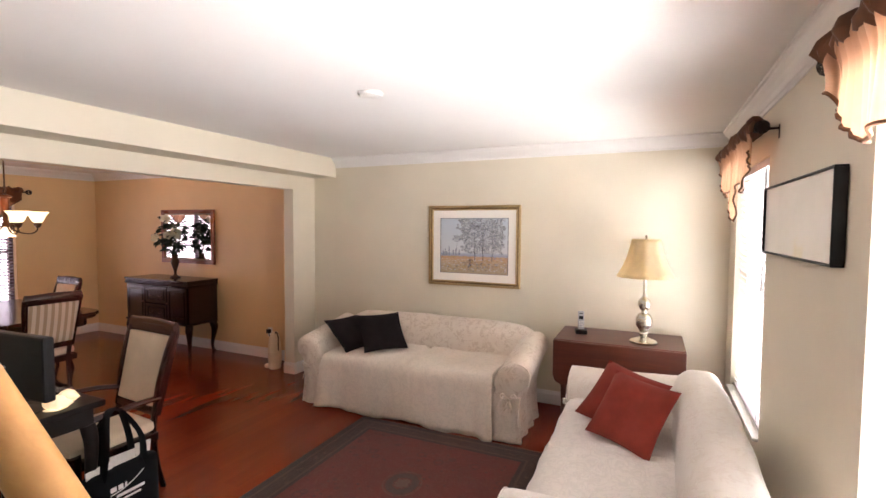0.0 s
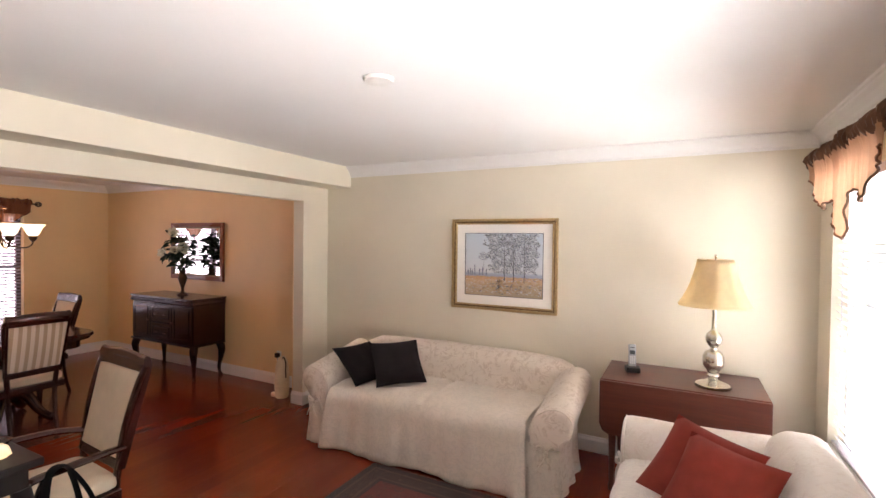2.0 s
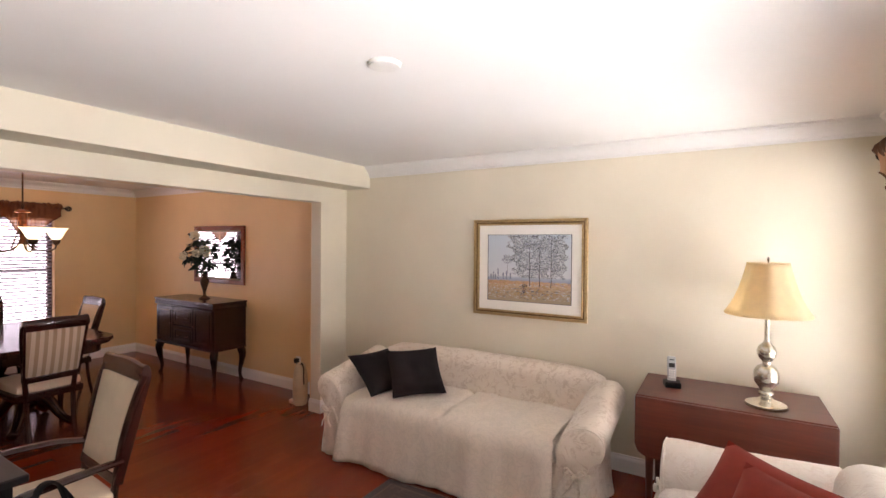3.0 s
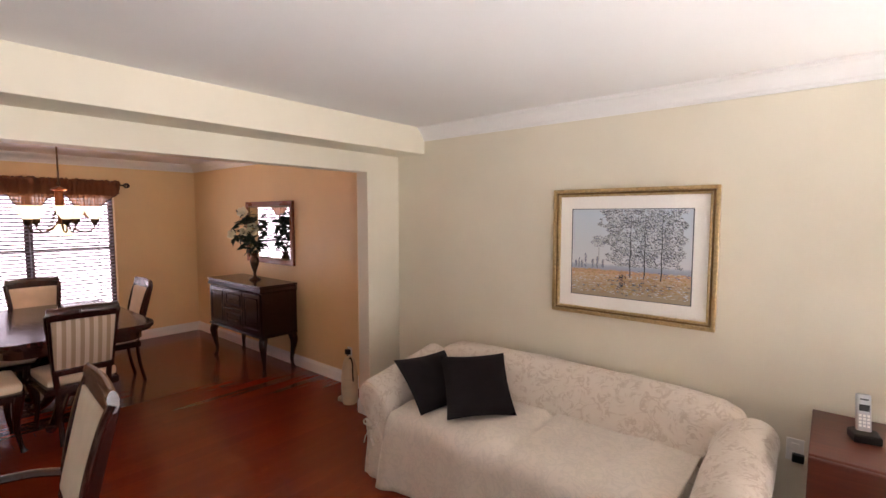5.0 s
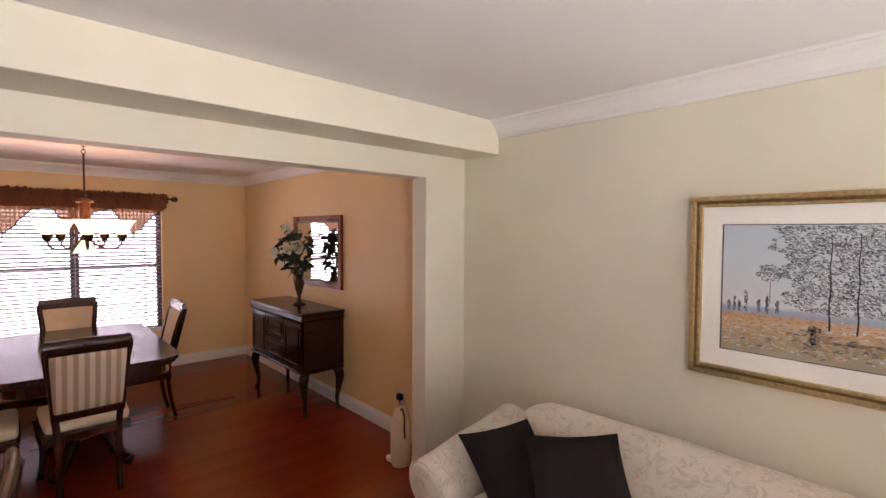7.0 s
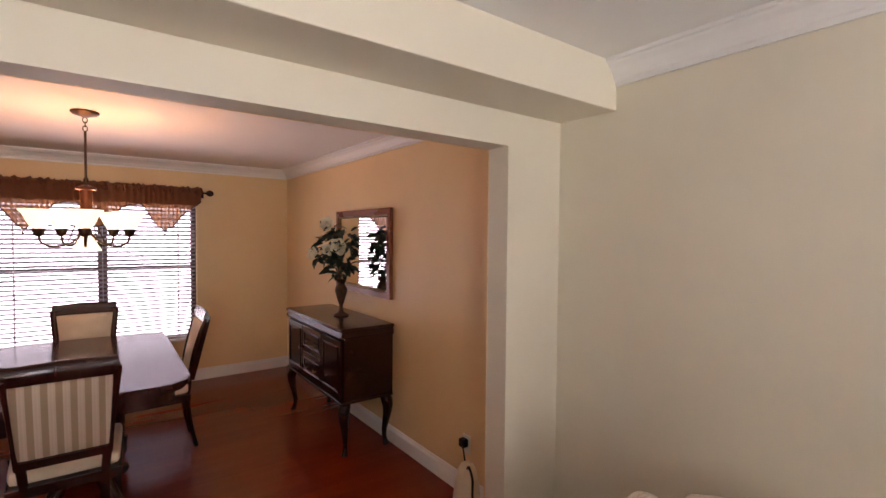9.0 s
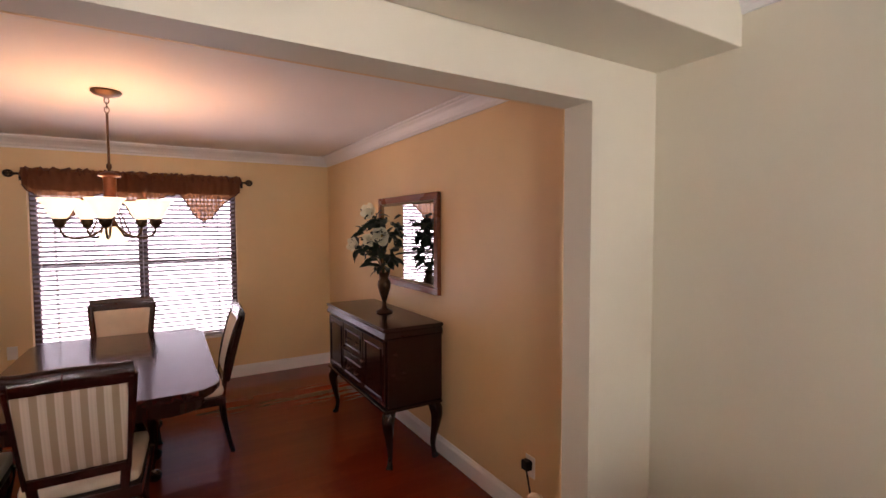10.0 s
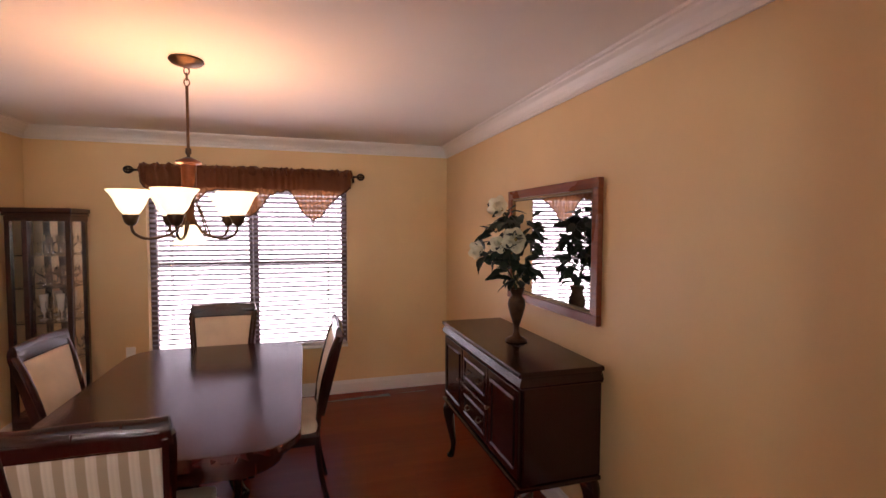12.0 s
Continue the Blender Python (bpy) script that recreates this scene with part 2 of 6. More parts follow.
PORCELAIN = plain("white_porcelain", (0.85, 0.78, 0.66), 0.25, 0, 0.05, 12)
PETAL = plain("magnolia_petal", (0.82, 0.76, 0.58), 0.6, 0, 0.06, 30)
PISTIL = plain("flower_heart", (0.40, 0.28, 0.09), 0.8)
LEAF = plain("magnolia_leaf", (0.012, 0.024, 0.011), 0.55, 0, 0.35, 18)
STEM = plain("stem", (0.05, 0.06, 0.025), 0.7)
PAPER = plain("paper", (0.72, 0.68, 0.63), 0.8, 0, 0.05, 30)
PRINTWHITE = plain("white_print", (0.80, 0.80, 0.80), 0.7)


# ---- shaping helpers ----
def part(name, bm, material, parent=None, label="", smooth=False):
    """Links a bmesh as one mesh object under a thing or a part."""
    me = bpy.data.meshes.new(name)
    bmesh.ops.recalc_face_normals(bm, faces=bm.faces)
    if smooth:
        for f in bm.faces:
            f.smooth = True
    bm.to_mesh(me)
    bm.free()
    for m in material if isinstance(material, (list, tuple)) else [material]:
        me.materials.append(m)
    if smooth:
        me.set_sharp_from_angle(angle=radians(50))
    ob = new(name, me)
    if parent is not None:
        ob.parent = parent
    if label:
        ob["label"] = label
    return ob


def thing(name, label, category, m=None, group="", kind=""):
    ob = new(name)
    ob.empty_display_size = 0.1
    if m is not None:
        ob.matrix_world = m
    return tagged(ob, label, category, group, kind)


def box(bm, x0, x1, y0, y1, z0, z1, bevel=0.0, m=None, seg=2):
    r = bmesh.ops.create_cube(bm, size=1.0)
    vs = r["verts"]
    bmesh.ops.scale(bm, vec=(x1 - x0, y1 - y0, z1 - z0), verts=vs)
    bmesh.ops.translate(bm, vec=((x0 + x1) / 2, (y0 + y1) / 2, (z0 + z1) / 2), verts=vs)
    if bevel:
        es = list({e for v in vs for e in v.link_edges})
        out = bmesh.ops.bevel(bm, geom=es, offset=bevel, segments=seg, profile=0.5, affect="EDGES")
        vs = list({v for f in out["faces"] for v in f.verts} | {v for v in vs if v.is_valid})
    if m is not None:
        bmesh.ops.transform(bm, matrix=m, verts=vs)
    return bm


def boxes(*items, bevel=0.0):
    bm = bmesh.new()
    for it in items:
        box(bm, *it, bevel=bevel)
    return bm


def lathe(profile, seg=24, m=None, squash=None, bm=None):
    """Turned shape from (radius, height) pairs."""
    bm = bm or bmesh.new()
    rings = []
    for r, z in profile:
        ring = []
        for i in range(seg):
            a = 2 * math.pi * i / seg
            rr = r * (squash(a) if squash else 1.0)
            p = Vector((rr * math.cos(a), rr * math.sin(a), z))
            ring.append(bm.verts.new(m @ p if m is not None else p))
        rings.append(ring)
    for a, b in zip(rings, rings[1:]):
        for i in range(seg):
            j = (i + 1) % seg
            bm.faces.new((a[i], a[j], b[j], b[i]))
    for ring, r in ((rings[0], profile[0][0]), (rings[-1], profile[-1][0])):
        if r > 1e-5:
            bm.faces.new(ring)
    return bm


def tube(points, radius, seg=8, bm=None, squash=(1.0, 1.0)):
    """A round or oval bar along points; radius may be a list."""
    bm = bm or bmesh.new()
    pts = [Vector(p) for p in points]
    rings = []
    side = None
    for i, p in enumerate(pts):
        d = (pts[min(i + 1, len(pts) - 1)] - pts[max(i - 1, 0)]).normalized()
        if side is None:
            up = Vector((0, 0, 1)) if abs(d.z) < 0.9 else Vector((1, 0, 0))
            side = d.cross(up).normalized()
        side = (side - d * side.dot(d)).normalized()
        up = side.cross(d)
        r = radius[i] if isinstance(radius, (list, tuple)) else radius
        rings.append([bm.verts.new(p + side * (r * squash[0] * math.cos(2 * math.pi * k / seg)) + up * (r * squash[1] * math.sin(2 * math.pi * k / seg))) for k in range(seg)])
    for a, b in zip(rings, rings[1:]):
        for k in range(seg):
            j = (k + 1) % seg
            bm.faces.new((a[k], a[j], b[j], b[k]))
    bm.faces.new(rings[0])
    bm.faces.new(rings[-1])
    return bm


def curve(points, n=6):
    """Smooth points through the given ones."""
    p = [Vector(q) for q in points]
    out = []
    for i in range(len(p) - 1):
        a, b, c, d = p[max(i - 1, 0)], p[i], p[i + 1], p[min(i + 2, len(p) - 1)]
        for k in range(n):
            t = k / n
            out.append(0.5 * ((2 * b) + (c - a) * t + (2 * a - 5 * b + 4 * c - d) * t * t + (3 * b - a - 3 * c + d) * t ** 3))
    out.append(p[-1])
    return out


def extrude(outline, axis, lo, hi, bm=None, bevel=0.0, m=None):
    """A flat outline (pairs) drawn out along an axis: 'x' takes (y, z), 'y' takes (x, z), 'z' takes (x, y)."""
    bm = bm or bmesh.new()

    def at(p, d):
        q = {"x": (d, p[0], p[1]), "y": (p[0], d, p[1]), "z": (p[0], p[1], d)}[axis]
        return m @ Vector(q) if m is not None else Vector(q)
    a = [bm.verts.new(at(p, lo)) for p in outline]
    b = [bm.verts.new(at(p, hi)) for p in outline]
    n = len(outline)
    faces = [bm.faces.new(a), bm.faces.new(list(reversed(b)))]
    for i in range(n):
        faces.append(bm.faces.new((a[i], b[i], b[(i + 1) % n], a[(i + 1) % n])))
    if bevel:
        es = [e for e in {e for f in faces[:2] for e in f.edges}]
        bmesh.ops.bevel(bm, geom=es, offset=bevel, segments=2, profile=0.5, affect="EDGES")
    return bm


def softbox(sx, sy, sz, r=0.04, n=10, bulge=(0.0, 0.0, 0.0), rough=0.004, seed=0.0, freq=6.0, fn=None):
    """A padded block with rounded edges, bulged faces and small uneven creases, centred on its base."""
    bm = bmesh.new()
    bmesh.ops.create_cube(bm, size=2.0)
    bmesh.ops.subdivide_edges(bm, edges=bm.edges[:], cuts=n, use_grid_fill=True)
    h = Vector((sx / 2, sy / 2, sz / 2))
    for v in bm.verts:
        c = v.co
        u = Vector((c.x, c.y, c.z))
        p = Vector((u.x * h.x, u.y * h.y, u.z * h.z))
        core = Vector([max(-(h[i] - r), min(h[i] - r, p[i])) for i in range(3)])
        d = p - core
        if d.length > 1e-9:
            p = core + d.normalized() * min(r, d.length) if d.length > r else core + d
        for i in range(3):
            j, k = (i + 1) % 3, (i + 2) % 3
            if abs(u[i]) > 0.99:
                p[i] += math.copysign(bulge[i] * (1 - u[j] ** 2) * (1 - u[k] ** 2), u[i])
        w = noise.noise_vector(p * freq + Vector((seed, seed * 1.7, 0)))
        p += w * rough
        if fn:
            p = fn(p, u)
        v.co = p + Vector((0, 0, h.z))
    return bm


def pillow(s, thick, seed):
    """A square scatter cushion lying flat, with pointed corners."""
    bm = bmesh.new()
    n = 14
    bmesh.ops.create_grid(bm, x_segments=n, y_segments=n, size=1.0)
    low = bmesh.ops.duplicate(bm, geom=bm.verts[:] + bm.edges[:] + bm.faces[:])["geom"]
    low = {v for v in low if isinstance(v, bmesh.types.BMVert)}
    for v in bm.verts:
        x, y = v.co.x, v.co.y
        f = max(0.0, (1 - x ** 4) * (1 - y ** 4)) ** 0.55
        pin = 1 - 0.07 * ((1 - x * x) * y * y + (1 - y * y) * x * x)
        w = noise.noise(Vector((x * 2.2 + seed, y * 2.2, 0))) * 0.012 * f
        z = (thick / 2 * f + w) * (-1 if v in low else 1)
        v.co = Vector((x * s / 2 * pin, y * s / 2 * pin, z))
    bmesh.ops.remove_doubles(bm, verts=bm.verts[:], dist=0.0008)
    return bm


# ---- the rooms ----
NORTH, EAST, WEST, SOUTH = 4.38, 0.72, -7.66, -1.7
HEIGHT = 2.41
DIV_A, DIV_B = -3.57, -3.44          # wall between living and dining room
DIN_SOUTH = 0.85
OPEN_Y0, OPEN_Y1, OPEN_Z = 1.20, 4.026, 2.05
T = 0.16


def wall_with_holes(name, axis, at0, at1, lo, hi, holes, material, label, z0=0.0, z1=HEIGHT):
    """A wall across an axis, from lo to hi, with (from, to, bottom, top) openings right through it."""
    bm = bmesh.new()

    def put(a, b, c, d):
        if b - a > 1e-4 and d - c > 1e-4:
            if axis == "x":
                box(bm, at0, at1, a, b, c, d)
            else:
                box(bm, a, b, at0, at1, c, d)
    cur = lo
    for a, b, c, d in sorted(holes):
        put(cur, a, z0, z1)
        put(a, b, z0, c)
        put(a, b, d, z1)
        cur = b
    put(cur, hi, z0, z1)
    bmesh.ops.remove_doubles(bm, verts=bm.verts[:], dist=0.0001)
    return tagged(part(name, bm, material), label, "wall", "", "structure")


WIN_E1 = (3.10, 4.10, 0.46, 2.06)
WIN_E2 = (0.76, 1.78, 0.46, 2.06)
WIN_W = (1.70, 3.385, 0.46, 1.98)
wall_with_holes("wall_north", "y", NORTH, NORTH + T, DIV_B, EAST + T, [], CREAM_WALL, "smooth cream painted living room wall")
wall_with_holes("wall_north_dining", "y", NORTH, NORTH + T, WEST - T, DIV_B, [], GOLD_WALL, "smooth golden tan painted dining room wall")
wall_with_holes("wall_east", "x", EAST, EAST + T, SOUTH, NORTH, [WIN_E1, WIN_E2], CREAM_WALL, "cream painted wall with two tall windows")
wall_with_holes("wall_west", "x", WEST - T, WEST, DIN_SOUTH - T, NORTH, [WIN_W], GOLD_WALL, "golden tan painted wall with a wide window")
wall_with_holes("wall_dining_south", "y", DIN_SOUTH - T, DIN_SOUTH, WEST, DIV_A, [], GOLD_WALL, "golden tan painted dining room side wall")
wall_with_holes("wall_divider", "x", DIV_A, DIV_B, SOUTH, NORTH, [(OPEN_Y0, OPEN_Y1, 0.0, OPEN_Z)], CREAM_WALL, "cream dividing wall with a wide cased opening")
wall_with_holes("wall_south", "y", SOUTH - T, SOUTH, DIV_B, EAST + T, [], CREAM_WALL, "plain cream painted wall behind the stairs")
# dining side skin of the dividing wall
tagged(part("wall_divider_dining_face", boxes((DIV_A - 0.012, DIV_A - 0.002, OPEN_Y1, NORTH - 0.002, 0, HEIGHT), (DIV_A - 0.012, DIV_A - 0.002, DIN_SOUTH, OPEN_Y0, 0, HEIGHT), (DIV_A - 0.012, DIV_A - 0.002, OPEN_Y0, OPEN_Y1, OPEN_Z, HEIGHT)), GOLD_WALL), "golden tan paint on the dining side of the dividing wall", "wall", "", "structure")
tagged(part("beam", box(bmesh.new(), DIV_B + 0.002, -3.13, SOUTH, NORTH, 2.20, HEIGHT, 0.004), CREAM_WALL), "boxed-in cream painted ceiling beam above the opening", "beam", "", "structure")
tagged(part("ceiling", boxes((DIV_B, EAST + T, SOUTH - T, NORTH + T, HEIGHT, HEIGHT + 0.12)), CEILING), "white painted living room ceiling", "ceiling", "", "structure")
tagged(part("ceiling_dining", boxes((WEST - T, DIV_B, SOUTH - T, NORTH + T, HEIGHT, HEIGHT + 0.12)), CEILING), "white painted dining room ceiling", "ceiling", "", "structure")
FLOOR_OB = tagged(part("floor", boxes((WEST - T, EAST + T, SOUTH - T, NORTH + T, -0.12, -0.014)), SUBFLOOR), "glossy reddish cherry plank floor", "floor", "", "structure")


def moulding(name, profile, p0, p1, inward, mitre0, mitre1, label, category):
    """Trim with an (out, height) profile along a wall from p0 to p1; a mitre of 1 shortens the outer edge at that end."""
    p0, p1, inward = Vector(p0), Vector(p1), Vector(inward)
    along = (p1 - p0).normalized()
    bm = bmesh.new()
    a = [bm.verts.new(p0 + inward * d + along * (d * mitre0) + Vector((0, 0, z))) for d, z in profile]
    b = [bm.verts.new(p1 + inward * d - along * (d * mitre1) + Vector((0, 0, z))) for d, z in profile]
    n = len(profile)
    bm.faces.new(a)
    bm.faces.new(list(reversed(b)))
    for i in range(n):
        bm.faces.new((a[i], b[i], b[(i + 1) % n], a[(i + 1) % n]))
    return tagged(part(name, bm, TRIM), label, category, "", "structure")


H = HEIGHT - 0.001
CROWN = [(0.001, H), (0.001, H - 0.105), (0.012, H - 0.105), (0.014, H - 0.088), (0.022, H - 0.082), (0.030, H - 0.062), (0.048, H - 0.040), (0.068, H - 0.026), (0.072, H - 0.018), (0.084, H - 0.014), (0.086, H)]
CL = "white crown moulding where wall meets ceiling"
moulding("trim_crown_north", CROWN, (-3.129, NORTH, 0), (EAST, NORTH, 0), (0, -1, 0), 0, 1, CL, "trim")
moulding("trim_crown_east", CROWN, (EAST, SOUTH, 0), (EAST, NORTH, 0), (-1, 0, 0), 0, 1, CL, "trim")
moulding("trim_crown_dining_north", CROWN, (WEST, NORTH, 0), (DIV_A - 0.013, NORTH, 0), (0, -1, 0), 1, 1, CL, "trim")
moulding("trim_crown_dining_west", CROWN, (WEST, DIN_SOUTH, 0), (WEST, NORTH, 0), (1, 0, 0), 1, 1, CL, "trim")
moulding("trim_crown_dining_south", CROWN, (WEST, DIN_SOUTH, 0), (DIV_A - 0.013, DIN_SOUTH, 0), (0, 1, 0), 1, 1, CL, "trim")
moulding("trim_crown_dining_east", CROWN, (DIV_A - 0.013, DIN_SOUTH, 0), (DIV_A - 0.013, NORTH, 0), (-1, 0, 0), 1, 1, CL, "trim")
BASE = [(0.001, 0.001), (0.017, 0.001), (0.017, 0.092), (0.013, 0.104), (0.009, 0.11), (0.006, 0.122), (0.001, 0.125)]
BL = "white painted baseboard with a moulded top"
moulding("baseboard_north", BASE, (DIV_B, NORTH, 0), (EAST, NORTH, 0), (0, -1, 0), 1, 1, BL, "baseboard")
moulding("baseboard_east", BASE, (EAST, SOUTH, 0), (EAST, NORTH, 0), (-1, 0, 0), 1, 1, BL, "baseboard")
moulding("baseboard_stub", BASE, (DIV_B, OPEN_Y1, 0), (DIV_B, NORTH, 0), (1, 0, 0), -1, 1, BL, "baseboard")
moulding("baseboard_jamb", BASE, (DIV_A - 0.012, OPEN_Y1, 0), (DIV_B, OPEN_Y1, 0), (0, -1, 0), 0, -1, BL, "baseboard")
moulding("baseboard_dining_north", BASE, (WEST, NORTH, 0), (DIV_A - 0.013, NORTH, 0), (0, -1, 0), 1, 1, BL, "baseboard")
moulding("baseboard_dining_west", BASE, (WEST, DIN_SOUTH, 0), (WEST, NORTH, 0), (1, 0, 0), 1, 1, BL, "baseboard")
moulding("baseboard_dining_south", BASE, (WEST, DIN_SOUTH, 0), (DIV_A - 0.013, DIN_SOUTH, 0), (0, 1, 0), 1, 0, BL, "baseboard")


def window(name, y0, y1, z0, z1, wall, out, label, halves, vinyl=VINYL):
    """A double-hung window in a wall across x. wall: the room face; out: +1 or -1, the way to the open air."""
    w = thing(name, label, "window", pose(wall, 0, 0), "", "structure")
    d0, d1 = sorted((out * 0.075, out * 0.135))
    f = 0.05
    part("window_frame", boxes((d0, d1, y0, y0 + f, z0, z1), (d0, d1, y1 - f, y1, z0, z1), (d0, d1, y0 + f, y1 - f, z0, z0 + f), (d0, d1, y0 + f, y1 - f, z1 - f, z1), bevel=0.004), vinyl, w)
    s0, s1 = sorted((-out * 0.03, out * 0.073))
    part("window_sill", boxes((s0, s1, y0 + 0.001, y1 - 0.001, z0 + 0.001, z0 + 0.022), bevel=0.005), TRIM, w)
    step = (y1 - y0) / halves
    zm = z0 + (z1 - z0) * 0.53
    m0, m1 = sorted((out * 0.08, out * 0.125))
    for k in range(halves):
        a, b = y0 + step * k, y0 + step * (k + 1)
        part("meeting_rail", boxes((m0, m1, a + (f if k == 0 else 0.04), b - (f if k == halves - 1 else 0.04), zm - 0.022, zm + 0.022), bevel=0.003), vinyl, w)
        if k:
            part("mullion", boxes((m0, m1, a - 0.04, a + 0.04, z0 + f, z1 - f), bevel=0.003), vinyl, w)
        for lo, hi in ((z0 + f, zm - 0.022), (zm + 0.022, z1 - f)):
            g0, g1 = sorted((out * 0.100, out * 0.105))
            p = part("pane", boxes((g0, g1, a + 0.041, b - 0.041, lo, hi)), GLASS, w)
            p.visible_shadow = False
    return w


window("window_1", *WIN_E1, EAST, 1, "tall white double-hung window with daylight behind", 1)
window("window_2", *WIN_E2, EAST, 1, "tall white double-hung window with daylight behind", 1)
window("window_3", *WIN_W, WEST, -1, "wide brown-framed twin double-hung window with daylight behind", 2, BROWN_VINYL)


def blind(y0, y1, z0, z1, x, tilt, label, vinyl):
    """A slatted blind across x with headrail, single slats, bottom rail and cords."""
    b = thing("window_blind", label, "blind", pose(x, (y0 + y1) / 2, 0))
    w = (y1 - y0) / 2
    part("headrail", boxes((-0.028, 0.028, -w, w, z1 - 0.045, z1), bevel=0.003), SLAT, b)
    part("bottom_rail", boxes((-0.024, 0.024, -w, w, z0, z0 + 0.018), bevel=0.004), SLAT, b)
    pitch = 0.0435
    n = int((z1 - 0.06 - z0 - 0.03) / pitch)
    me = None
    for i in range(n + 1):
        z = z0 + 0.035 + i * pitch
        if me is None:
            bm = bmesh.new()
            outline = [(-0.025, 0.0), (-0.012, 0.0022), (0.0, 0.003), (0.012, 0.0022), (0.025, 0.0), (0.012, -0.0003), (0.0, 0.0005), (-0.012, -0.0003)]
            extrude(outline, "y", -w, w, bm)
            ob = part("slat", bm, vinyl, b, "", True)
            me = ob.data
        else:
            ob = new("slat", me)
            ob.parent = b
        ob.matrix_local = pose(0, 0, z, 0, tilt + random.uniform(-2, 2), 0)
    for y in (-w * 0.8, 0.0, w * 0.8) if w > 0.6 else (-w * 0.7, w * 0.7):
        part("ladder_cord", boxes((-0.029, -0.026, y - 0.003, y + 0.003, z0 + 0.01, z1 - 0.04), (0.026, 0.029, y - 0.003, y + 0.003, z0 + 0.01, z1 - 0.04)), SLAT, b)
    part("tilt_wand", tube([(0.036 if x < 0 else -0.036, -w + 0.07, z1 - 0.05), (0.038 if x < 0 else -0.038, -w + 0.07, z1 - 0.75)], 0.004, 6), WHITE_PLASTIC, b)
    return b


blind(WIN_W[0] + 0.012, WIN_W[1] - 0.012, WIN_W[2] + 0.03, WIN_W[3] - 0.004, WEST - 0.04, -29, "white slatted blind, slats half open, their backlit shade put into the colour", SHADED_SLAT)
blind(WIN_E1[0] + 0.012, WIN_E1[1] - 0.012, WIN_E1[2] + 0.03, WIN_E1[3] - 0.004, EAST + 0.04, 42, "white slatted blind lowered and glowing with daylight", SUNLIT_SLAT)
blind(WIN_E2[0] + 0.012, WIN_E2[1] - 0.012, WIN_E2[2] + 0.03, WIN_E2[3] - 0.004, EAST + 0.04, 42, "white slatted blind lowered and glowing with daylight", SUNLIT_SLAT)
tagged(part("ground", boxes((-60, 60, -60, 60, -0.6, -0.5)), plain("pale_ground", (0.35, 0.34, 0.30), 0.9, 0, 0.15, 0.6)), "pale sunlit ground outside the house", "ground", "", "structure")


# ---- dining chairs ----
def tapered(bm, arms):
    """Narrows a chair back from the crest down to the seat."""
    for v in bm.verts:
        k = max(0.0, min(1.0, (v.co.z - 0.42) / 0.58))
        v.co.x *= (0.90 + 0.10 * k) if arms else (0.74 + 0.14 * k)
    return bm


